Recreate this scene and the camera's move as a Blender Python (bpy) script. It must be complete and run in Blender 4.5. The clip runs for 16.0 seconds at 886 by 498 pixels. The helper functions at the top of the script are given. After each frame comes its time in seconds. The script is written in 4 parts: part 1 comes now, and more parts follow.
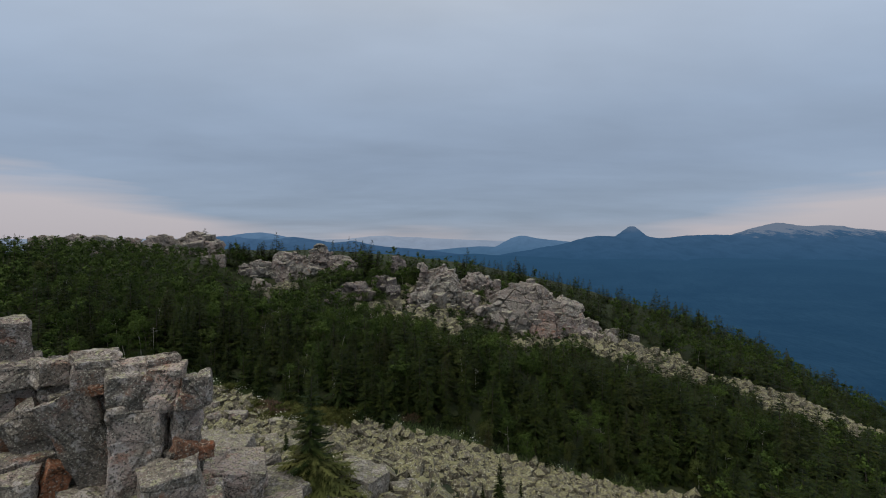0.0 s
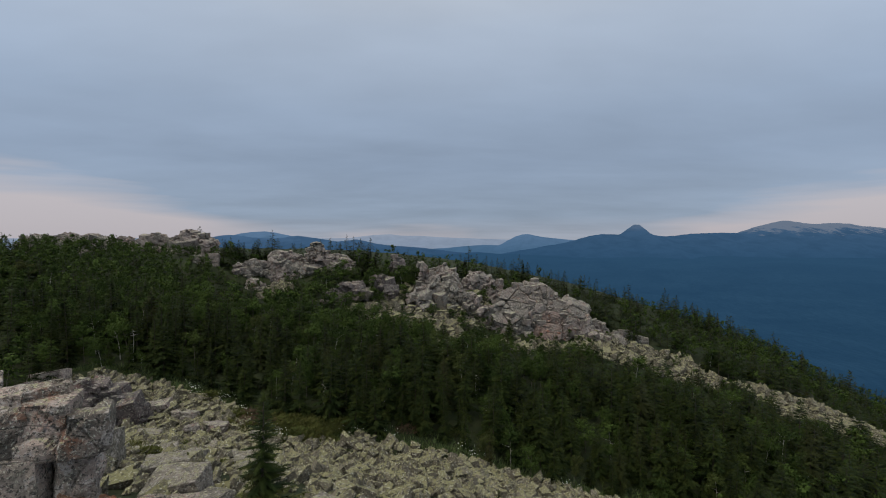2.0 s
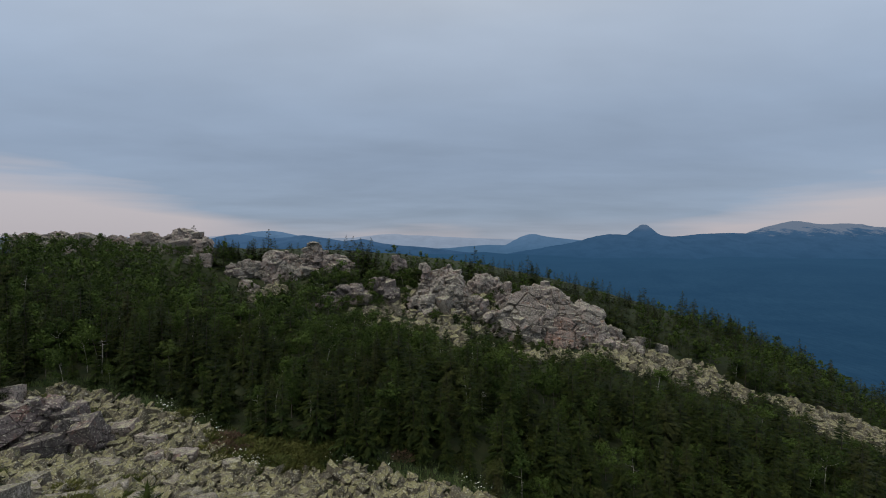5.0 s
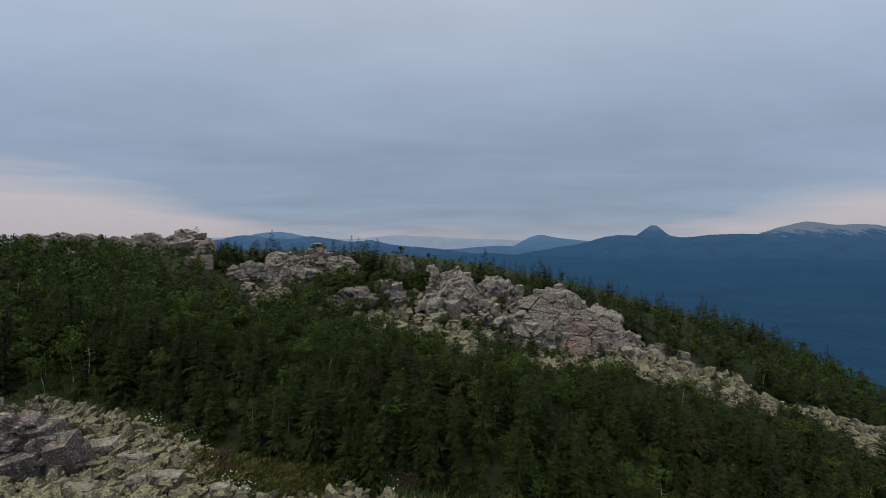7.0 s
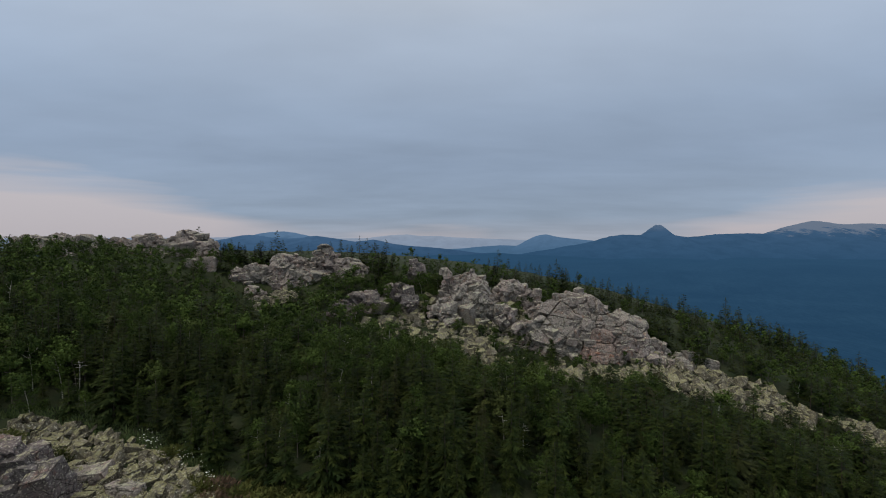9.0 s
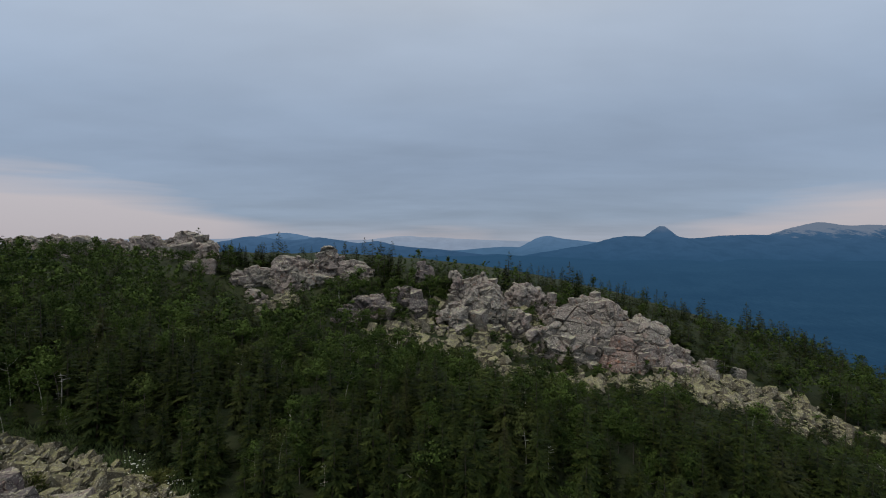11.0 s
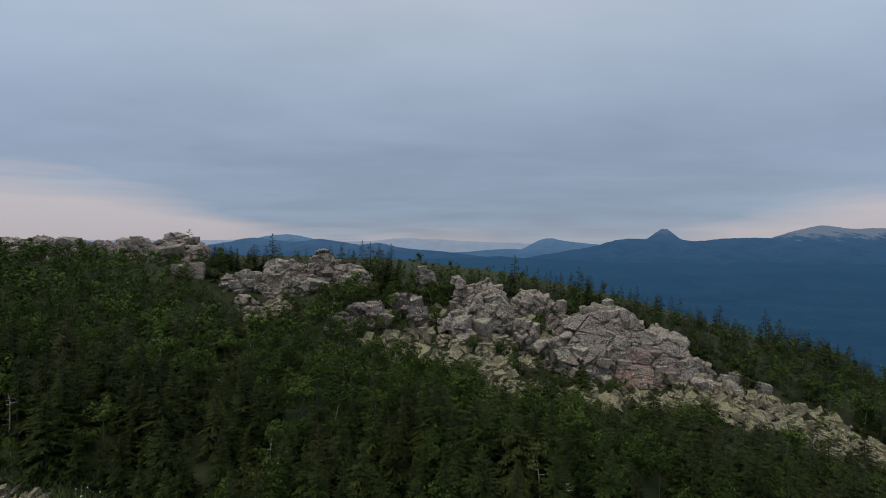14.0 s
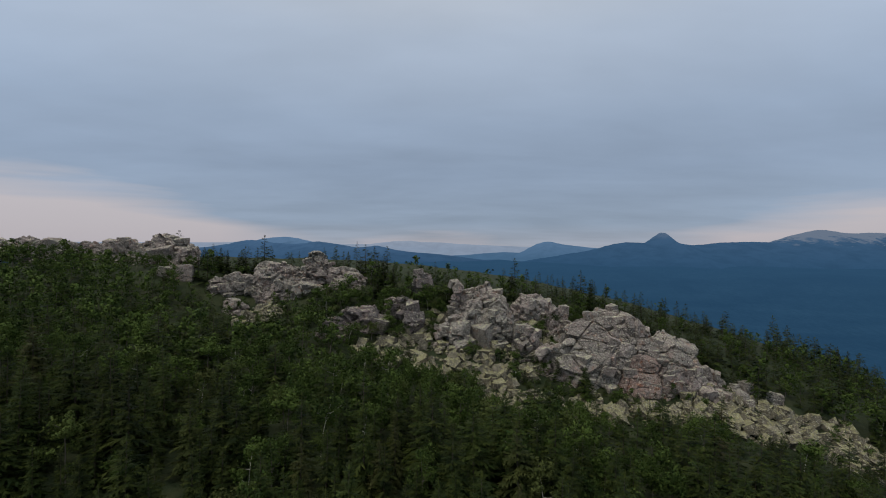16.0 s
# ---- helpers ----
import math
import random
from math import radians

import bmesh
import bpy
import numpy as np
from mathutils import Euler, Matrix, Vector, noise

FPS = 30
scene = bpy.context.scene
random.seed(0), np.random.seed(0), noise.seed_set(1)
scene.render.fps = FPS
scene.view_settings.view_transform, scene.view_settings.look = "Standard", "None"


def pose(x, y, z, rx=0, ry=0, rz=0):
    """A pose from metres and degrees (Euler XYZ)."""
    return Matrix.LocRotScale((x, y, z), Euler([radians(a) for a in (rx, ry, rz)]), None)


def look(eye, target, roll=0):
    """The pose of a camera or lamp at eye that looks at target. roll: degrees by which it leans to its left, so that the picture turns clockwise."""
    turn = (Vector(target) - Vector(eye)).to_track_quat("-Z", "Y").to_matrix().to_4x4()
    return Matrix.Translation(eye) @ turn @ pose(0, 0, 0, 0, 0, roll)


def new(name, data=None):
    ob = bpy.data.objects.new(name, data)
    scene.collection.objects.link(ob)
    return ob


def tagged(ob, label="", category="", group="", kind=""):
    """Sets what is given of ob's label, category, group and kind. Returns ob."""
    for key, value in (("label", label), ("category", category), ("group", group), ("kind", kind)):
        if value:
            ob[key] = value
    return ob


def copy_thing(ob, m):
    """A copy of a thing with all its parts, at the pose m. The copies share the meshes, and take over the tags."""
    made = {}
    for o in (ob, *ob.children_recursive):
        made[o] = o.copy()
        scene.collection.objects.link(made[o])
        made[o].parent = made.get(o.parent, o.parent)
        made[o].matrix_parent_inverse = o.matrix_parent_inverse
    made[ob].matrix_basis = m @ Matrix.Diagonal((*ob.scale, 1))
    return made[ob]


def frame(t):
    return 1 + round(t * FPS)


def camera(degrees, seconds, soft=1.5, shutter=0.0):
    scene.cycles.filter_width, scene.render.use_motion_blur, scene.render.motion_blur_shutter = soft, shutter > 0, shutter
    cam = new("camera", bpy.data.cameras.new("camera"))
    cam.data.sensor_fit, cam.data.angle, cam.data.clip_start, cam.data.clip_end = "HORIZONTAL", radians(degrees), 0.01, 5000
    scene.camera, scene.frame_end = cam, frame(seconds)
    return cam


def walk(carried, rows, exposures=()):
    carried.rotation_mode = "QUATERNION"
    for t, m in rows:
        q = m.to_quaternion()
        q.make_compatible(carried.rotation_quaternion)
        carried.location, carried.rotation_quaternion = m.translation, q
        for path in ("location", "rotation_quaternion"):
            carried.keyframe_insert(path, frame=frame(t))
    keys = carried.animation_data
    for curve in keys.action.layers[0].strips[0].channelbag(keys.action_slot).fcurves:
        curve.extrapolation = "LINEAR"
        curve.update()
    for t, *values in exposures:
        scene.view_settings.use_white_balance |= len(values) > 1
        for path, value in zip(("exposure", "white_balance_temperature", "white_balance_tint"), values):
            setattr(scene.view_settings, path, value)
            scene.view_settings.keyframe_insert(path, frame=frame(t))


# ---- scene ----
cam = camera(90.0, 16.0, soft=1.0)
PATH = [
    (0, (-0.343, -14.18, 23.81), (-0.31, -12.181, 23.771), 0.0),
    (0.5, (-0.006, -13.245, 23.756), (0.022, -11.245, 23.715), -0.0),
    (1, (0.182, -12.217, 23.669), (0.208, -10.217, 23.626), 0.0),
    (1.5, (0.393, -11.269, 23.632), (0.414, -9.27, 23.587), -0.0),
    (2, (0.473, -10.282, 23.602), (0.489, -8.282, 23.557), -0.1),
    (2.5, (0.56, -9.291, 23.639), (0.572, -7.291, 23.593), -0.0),
    (3, (0.649, -8.342, 23.724), (0.655, -6.343, 23.677), -0.0),
    (3.5, (0.661, -7.377, 23.786), (0.661, -5.378, 23.739), -0.0),
    (4, (0.723, -6.276, 23.746), (0.718, -4.276, 23.699), -0.0),
    (6.5, (0.994, -1.287, 23.646), (0.964, 0.712, 23.603), 0.1),
    (7, (0.636, -0.292, 23.7), (0.591, 1.707, 23.658), 0.0),
    (7.5, (0.176, 0.775, 23.847), (0.13, 2.774, 23.802), 0.0),
    (8, (-0.372, 1.792, 23.994), (-0.422, 3.791, 23.949), 0.0),
    (8.5, (-0.922, 2.861, 24.042), (-0.978, 4.86, 23.999), 0.1),
    (9, (-1.374, 3.934, 24.026), (-1.434, 5.933, 23.982), 0.0),
    (11.5, (-2.92, 8.815, 24.051), (-2.995, 10.813, 24.015), 0.1),
    (12, (-3.01, 9.734, 24.143), (-3.089, 11.732, 24.108), 0.2),
    (12.5, (-3.12, 10.589, 24.172), (-3.201, 12.587, 24.138), 0.2),
    (13, (-3.128, 11.39, 24.218), (-3.21, 13.388, 24.186), 0.2),
    (13.5, (-3.051, 12.144, 24.27), (-3.132, 14.142, 24.24), 0.2),
    (14, (-3.006, 12.925, 24.292), (-3.085, 14.924, 24.263), 0.2),
    (14.5, (-2.934, 13.702, 24.281), (-3.012, 15.7, 24.257), 0.2),
    (15, (-2.903, 14.489, 24.229), (-2.979, 16.488, 24.207), 0.3),
    (15.5, (-2.914, 15.193, 24.206), (-2.989, 17.192, 24.186), 0.3),
    (16, (-2.956, 15.901, 24.143), (-3.028, 17.9, 24.128), 0.4),
]
walk(cam, [(t, look(eye, target, roll)) for t, eye, target, roll in PATH])

# ---- world, sun, exposure ----
world = bpy.data.worlds.new("overcast_evening")
scene.world = world
world.use_nodes = True
wn, wl = world.node_tree.nodes, world.node_tree.links
wn.clear()
scene.view_settings.exposure = 0.0


def wnode(kind, **props):
    n = wn.new(kind)
    for k, v in props.items():
        n.inputs[k].default_value = v
    return n


def wmath(op, a, b=None, clamp=False):
    n = wn.new("ShaderNodeMath")
    n.operation, n.use_clamp = op, clamp
    for i, v in enumerate((a, b)):
        if v is None:
            continue
        if isinstance(v, (int, float)):
            n.inputs[i].default_value = v
        else:
            wl.new(v, n.inputs[i])
    return n.outputs[0]


def wmix(fac, a, b):
    n = wn.new("ShaderNodeMix")
    n.data_type = "RGBA"
    for i, v in ((0, fac), (6, a), (7, b)):
        if isinstance(v, (int, float)):
            n.inputs[i].default_value = v
        elif isinstance(v, tuple):
            n.inputs[i].default_value = (*v, 1)
        else:
            wl.new(v, n.inputs[i])
    return n.outputs[2]


coord = wn.new("ShaderNodeTexCoord")
split = wn.new("ShaderNodeSeparateXYZ")
wl.new(coord.outputs["Generated"], split.inputs[0])
up = split.outputs[2]
# the cloud deck, projected on a flat layer
flat = wmath("ADD", wmath("MAXIMUM", up, 0.0), 0.12)
cx, cy = wmath("DIVIDE", split.outputs[0], flat), wmath("DIVIDE", split.outputs[1], flat)
comb = wn.new("ShaderNodeCombineXYZ")
wl.new(wmath("MULTIPLY", cx, 0.55), comb.inputs[0])
wl.new(cy, comb.inputs[1])
cloud = wnode("ShaderNodeTexNoise", Scale=0.75, Detail=5.0, Roughness=0.5, Distortion=0.4)
wl.new(comb.outputs[0], cloud.inputs["Vector"])
wisps = wnode("ShaderNodeTexNoise", Scale=2.6, Detail=4.0, Roughness=0.55)
wl.new(comb.outputs[0], wisps.inputs["Vector"])
ramp = wn.new("ShaderNodeValToRGB")
wl.new(up, ramp.inputs[0])
stops = ((0.0, (0.335, 0.368, 0.440)), (0.05, (0.262, 0.330, 0.435)), (0.16, (0.265, 0.338, 0.455)), (0.26, (0.310, 0.390, 0.515)),
         (0.42, (0.415, 0.490, 0.605)), (0.62, (0.60, 0.63, 0.67)), (0.9, (0.84, 0.84, 0.84)))
while len(ramp.color_ramp.elements) < len(stops):
    ramp.color_ramp.elements.new(0.5)
for e, (p, c) in zip(ramp.color_ramp.elements, stops):
    e.position, e.color = p, (*c, 1)
shade = wmath("ADD", wmath("MULTIPLY", wmath("SUBTRACT", cloud.outputs[0], 0.5), 0.55), wmath("MULTIPLY", wmath("SUBTRACT", wisps.outputs[0], 0.5), 0.16))
deck = wn.new("ShaderNodeVectorMath")
deck.operation = "SCALE"
wl.new(ramp.outputs[0], deck.inputs[0])
az = wmath("ARCTAN2", split.outputs[0], split.outputs[1])
brighter = wmath("MULTIPLY", wmath("MULTIPLY", az, az, clamp=True), 0.22)
wl.new(wmath("ADD", wmath("ADD", shade, brighter), 0.98), deck.inputs["Scale"])
# gaps under the deck where the low evening light comes through
lowbreak = wnode("ShaderNodeTexNoise", Scale=1.5, Detail=4.0, Roughness=0.5, Distortion=0.3)
stretch = wn.new("ShaderNodeCombineXYZ")
wl.new(wmath("MULTIPLY", az, 1.6), stretch.inputs[0])
wl.new(wmath("MULTIPLY", up, 17.0), stretch.inputs[1])
wl.new(stretch.outputs[0], lowbreak.inputs["Vector"])


def opening(centre, half, top):
    side = wmath("SUBTRACT", 1.0, wmath("DIVIDE", wmath("ABSOLUTE", wmath("SUBTRACT", az, centre)), half), clamp=True)
    edge = wmath("MULTIPLY", wmath("SUBTRACT", 1.0, wmath("POWER", wmath("SUBTRACT", 1.0, side), 2.0)), top)
    edge = wmath("ADD", edge, wmath("MULTIPLY", wmath("SUBTRACT", lowbreak.outputs[0], 0.5), 0.11))
    return wmath("MULTIPLY", wmath("MULTIPLY", wmath("SUBTRACT", edge, up), 20.0, clamp=True), wmath("MULTIPLY", side, 3.0, clamp=True))


gap = wmath("MAXIMUM", opening(-1.0, 0.74, 0.140), wmath("MAXIMUM", opening(1.0, 0.68, 0.118), opening(-0.06, 0.22, 0.04)))
warm = wmix(wmath("MULTIPLY", up, 6.0, clamp=True), (0.48, 0.445, 0.48), (0.60, 0.55, 0.565))
clouds = wmix(wmath("MULTIPLY", gap, 0.95), deck.outputs[0], warm)
sky = wn.new("ShaderNodeTexSky")
sky.sky_type, sky.sun_disc = "NISHITA", False
sky.sun_elevation, sky.sun_rotation = radians(58), radians(-130)
clear = wn.new("ShaderNodeVectorMath")
clear.operation = "SCALE"
wl.new(sky.outputs[0], clear.inputs[0])
clear.inputs["Scale"].default_value = 0.08
bg = wnode("ShaderNodeBackground", Strength=1.0)
wl.new(wmix(0.94, clear.outputs[0], clouds), bg.inputs[0])
wl.new(bg.outputs[0], wn.new("ShaderNodeOutputWorld").inputs[0])

sun = new("sun", bpy.data.lights.new("sun", "SUN"))
sun.data.energy, sun.data.angle, sun.data.color = 1.2, radians(22), (1.0, 0.94, 0.85)
sun.matrix_world = look((-45, -38, 95), (0, 0, 0))

# ---- materials ----


class Mat:
    """A small builder of node materials."""

    def __init__(self, name, roughness=0.9):
        self.m = bpy.data.materials.new(name)
        self.m.use_nodes = True
        self.n, self.l = self.m.node_tree.nodes, self.m.node_tree.links
        self.bsdf = self.n["Principled BSDF"]
        self.bsdf.inputs["Roughness"].default_value = roughness
        self.bsdf.inputs["Specular IOR Level"].default_value = 0.25
        self.geo = self.n.new("ShaderNodeNewGeometry")
        self.info = self.n.new("ShaderNodeObjectInfo")
        self.pos = self.geo.outputs["Position"]

    def noise(self, scale, detail=4.0, rough=0.6, vec=None, distortion=0.0):
        t = self.n.new("ShaderNodeTexNoise")
        t.inputs["Scale"].default_value, t.inputs["Detail"].default_value, t.inputs["Roughness"].default_value = scale, detail, rough
        t.inputs["Distortion"].default_value = distortion
        self.l.new(vec or self.pos, t.inputs["Vector"])
        return t.outputs[0]

    def math(self, op, a, b=None, clamp=False):
        n = self.n.new("ShaderNodeMath")
        n.operation, n.use_clamp = op, clamp
        for i, v in enumerate((a, b)):
            if isinstance(v, (int, float)):
                n.inputs[i].default_value = v
            elif v is not None:
                self.l.new(v, n.inputs[i])
        return n.outputs[0]

    def step(self, v, lo, hi):
        n = self.n.new("ShaderNodeMapRange")
        n.inputs[1].default_value, n.inputs[2].default_value = lo, hi
        self.l.new(v, n.inputs[0])
        return n.outputs[0]

    def mix(self, fac, a, b):
        n = self.n.new("ShaderNodeMix")
        n.data_type = "RGBA"
        for i, v in ((0, fac), (6, a), (7, b)):
            if isinstance(v, (int, float)):
                n.inputs[i].default_value = v
            elif isinstance(v, tuple):
                n.inputs[i].default_value = (*v, 1)
            else:
                self.l.new(v, n.inputs[i])
        return n.outputs[2]

    def scaled(self, x, y, z):
        n = self.n.new("ShaderNodeVectorMath")
        n.operation = "MULTIPLY"
        self.l.new(self.pos, n.inputs[0])
        n.inputs[1].default_value = (x, y, z)
        return n.outputs[0]

    def slope(self):
        s = self.n.new("ShaderNodeSeparateXYZ")
        self.l.new(self.geo.outputs["Normal"], s.inputs[0])
        return s.outputs[2]

    def bump(self, height, strength, distance):
        b = self.n.new("ShaderNodeBump")
        b.inputs["Strength"].default_value, b.inputs["Distance"].default_value = strength, distance
        self.l.new(height, b.inputs["Height"])
        self.l.new(b.outputs[0], self.bsdf.inputs["Normal"])

    def done(self, colour):
        if isinstance(colour, tuple):
            self.bsdf.inputs["Base Color"].default_value = (*colour, 1)
        else:
            self.l.new(colour, self.bsdf.inputs["Base Color"])
        return self.m


def rock_material(name, bare, pink, lichen, lichen_at, rust=0.0, per_piece=False, grain=1.0, joints=1.0, cracks=0.5, speckle=1.0, blotch=0.0):
    """grain: how many speckles of lichen a tenth of a metre holds, about; joints: cracks a metre."""
    k = Mat(name, 0.92)
    big, mid, fine = k.noise(0.4 * grain, 4), k.noise(1.6 * grain, 6, 0.7), k.noise(8.0 * grain, 4, 0.7)
    rand = k.info.outputs["Random"] if per_piece else k.geo.outputs["Random Per Island"]
    c = k.mix(k.step(big, 0.44, 0.58), bare, pink)
    c = k.mix(k.math("MULTIPLY", k.step(mid, 0.50, 0.62), 0.5), c, tuple(v * 0.42 for v in bare))
    c = k.mix(k.math("MULTIPLY", rand, 0.65), c, tuple(v * 0.42 for v in bare))
    if blotch:
        c = k.mix(k.math("MULTIPLY", k.step(k.noise(2.1, 5, 0.72), 0.54, 0.58), blotch), c, (0.50, 0.455, 0.42))
        c = k.mix(k.math("MULTIPLY", k.step(k.noise(3.4, 6, 0.75), 0.55, 0.60), blotch), c, (0.10, 0.095, 0.075))
    if rust:
        c = k.mix(k.math("MULTIPLY", k.step(k.noise(0.9, 5, 0.65), 0.57, 0.66), rust), c, (0.30, 0.10, 0.04))
    cover = k.math("ADD", k.slope(), k.math("MULTIPLY", k.math("SUBTRACT", k.noise(2.6 * grain, 6, 0.75), 0.5), 4.0))
    c = k.mix(k.math("MULTIPLY", k.step(cover, lichen_at, lichen_at + 0.25), 0.85), c, lichen)
    c = k.mix(k.math("MULTIPLY", k.step(fine, 0.53, 0.59), 0.75 * speckle), c, (0.050, 0.047, 0.040))
    c = k.mix(k.math("MULTIPLY", k.step(k.noise(11 * grain, 4, 0.7), 0.56, 0.63), 0.6 * speckle), c, (0.62, 0.60, 0.48))
    vor = k.n.new("ShaderNodeTexVoronoi")
    vor.feature = "DISTANCE_TO_EDGE"
    vor.inputs["Scale"].default_value = joints
    warp = k.n.new("ShaderNodeVectorMath")
    warp.operation = "ADD"
    wob = k.n.new("ShaderNodeTexNoise")
    wob.inputs["Scale"].default_value, wob.inputs["Detail"].default_value = 0.8 * joints, 3.0
    k.l.new(k.pos, wob.inputs["Vector"])
    k.l.new(k.scaled(0.7, 1.0, 1.6), warp.inputs[0])
    soft = k.n.new("ShaderNodeVectorMath")
    soft.operation = "SCALE"
    k.l.new(wob.outputs["Color"], soft.inputs[0])
    soft.inputs["Scale"].default_value = 0.2
    k.l.new(soft.outputs[0], warp.inputs[1])
    k.l.new(warp.outputs[0], vor.inputs["Vector"])
    joint = k.step(vor.outputs["Distance"], 0.0, 0.03)
    split = k.n.new("ShaderNodeTexVoronoi")
    split.feature = "DISTANCE_TO_EDGE"
    split.inputs["Scale"].default_value = joints * 2.7
    k.l.new(warp.outputs[0], split.inputs["Vector"])
    hair = k.step(split.outputs["Distance"], 0.0, 0.035)
    c = k.mix(k.math("MULTIPLY", k.math("SUBTRACT", 1.0, joint), cracks), c, (0.04, 0.035, 0.03))
    c = k.mix(k.math("MULTIPLY", k.math("SUBTRACT", 1.0, hair), 0.3 * cracks), c, (0.05, 0.045, 0.04))
    relief = k.math("ADD", mid, k.math("MULTIPLY", fine, 0.4))
    k.bump(k.math("ADD", relief, k.math("MULTIPLY", joint, 0.4 * cracks)), 1.0, 0.16 / grain)
    return k.done(c)


M_TOR = rock_material("weathered_quartzite", (0.275, 0.235, 0.190), (0.49, 0.380, 0.325), (0.33, 0.33, 0.18), 1.05, rust=0.5, grain=1.5, joints=0.7, cracks=0.45, speckle=1.15, blotch=0.6)
M_CRAG = rock_material("crag_quartzite", (0.282, 0.256, 0.222), (0.335, 0.272, 0.246), (0.37, 0.36, 0.245), 0.95, rust=0.35, grain=0.5, joints=0.33, cracks=0.5)
M_REDROCK = rock_material("reddish_quartzite", (0.27, 0.215, 0.188), (0.315, 0.212, 0.175), (0.34, 0.325, 0.225), 1.15, rust=0.75, grain=0.42, joints=0.38, cracks=0.4)
M_RUSTY = rock_material("rusty_joint_rock", (0.22, 0.12, 0.075), (0.36, 0.15, 0.075), (0.33, 0.315, 0.215), 1.4, rust=0.9, grain=1.2, joints=1.4, cracks=0.5)
SCREE = ((0.164, 0.146, 0.100), (0.194, 0.172, 0.126), (0.232, 0.222, 0.108), 0.6)
M_STONE = rock_material("lichen_scree", *SCREE, per_piece=True, grain=0.6, cracks=0.0)
M_SCREE = rock_material("lichen_scree_joined", *SCREE, grain=0.6, cracks=0.0)
M_SLAB = rock_material("lichen_slab", (0.215, 0.195, 0.155), (0.265, 0.230, 0.190), (0.270, 0.262, 0.140), 1.0, grain=1.1, joints=0.8, cracks=0.3, blotch=0.45)
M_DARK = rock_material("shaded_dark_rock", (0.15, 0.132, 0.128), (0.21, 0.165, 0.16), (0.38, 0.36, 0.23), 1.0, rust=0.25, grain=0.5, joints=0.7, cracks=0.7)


def foliage_material(name, dark, light, tip, per_piece):
    k = Mat(name, 0.7)
    k.bsdf.inputs["Specular IOR Level"].default_value = 0.08
    rand = k.info.outputs["Random"] if per_piece else k.noise(0.42, 1)
    c = k.mix(k.step(rand, 0.1 if per_piece else 0.38, 0.95 if per_piece else 0.62), dark, light)
    c = k.mix(k.math("MULTIPLY", k.step(k.noise(1.2, 2), 0.48, 0.68), 0.35), c, tip)
    c = k.mix(k.math("MULTIPLY", k.math("POWER", k.geo.outputs["Random Per Island"], 2.0), 0.45), c, tip)
    # here and there a tree is browned by frost and drought
    c = k.mix(k.math("MULTIPLY", k.step(rand, 0.90, 1.0) if per_piece else k.step(k.noise(0.31, 1), 0.68, 0.74), 0.55), c, (0.052, 0.040, 0.020))
    if per_piece:
        # needles and leaves smaller than a spray leave gaps in it
        k.l.new(k.step(k.noise(12.0, 1.0), 0.33, 0.39), k.bsdf.inputs["Alpha"])
    return k.done(c)


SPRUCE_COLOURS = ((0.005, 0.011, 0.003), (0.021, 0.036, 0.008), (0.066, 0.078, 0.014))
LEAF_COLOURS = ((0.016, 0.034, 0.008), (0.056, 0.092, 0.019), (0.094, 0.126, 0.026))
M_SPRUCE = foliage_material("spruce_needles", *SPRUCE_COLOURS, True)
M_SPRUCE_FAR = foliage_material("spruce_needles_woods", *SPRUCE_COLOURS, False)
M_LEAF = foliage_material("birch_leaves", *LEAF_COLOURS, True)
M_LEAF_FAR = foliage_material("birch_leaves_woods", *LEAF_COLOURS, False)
M_SHRUB = foliage_material("juniper_needles", (0.045, 0.062, 0.016), (0.085, 0.092, 0.024), (0.14, 0.13, 0.040), True)
M_REDSHRUB = foliage_material("reddish_shrub_twigs", (0.075, 0.052, 0.036), (0.11, 0.070, 0.045), (0.15, 0.10, 0.06), True)


def bark_material(name, base, streak, scale):
    k = Mat(name, 0.9)
    c = k.mix(k.step(k.noise(scale, 3, 0.6, k.scaled(1, 1, 2.2)), 0.52, 0.66), base, streak)
    c = k.mix(k.math("MULTIPLY", k.step(k.noise(scale * 5, 3), 0.4, 0.7), 0.35), c, tuple(v * 0.5 for v in base))
    return k.done(c)


M_BARK = bark_material("spruce_bark", (0.055, 0.042, 0.033), (0.10, 0.082, 0.07), 3.0)
M_GREYBIRCH = bark_material("grey_birch_bark", (0.12, 0.105, 0.09), (0.09, 0.075, 0.065), 2.6)
M_BIRCH = bark_material("birch_bark", (0.50, 0.47, 0.42), (0.10, 0.085, 0.075), 2.2)
M_DEAD = bark_material("dead_grey_wood", (0.44, 0.41, 0.38), (0.20, 0.18, 0.165), 3.5)

k = Mat("white_flower_heads", 0.8)
M_FLOWER = k.done(k.mix(k.geo.outputs["Random Per Island"], (0.55, 0.56, 0.45), (0.75, 0.75, 0.68)))
k = Mat("grass_blades", 0.8)
M_GRASS = k.done(k.mix(k.geo.outputs["Random Per Island"], (0.050, 0.085, 0.026), (0.115, 0.145, 0.050)))


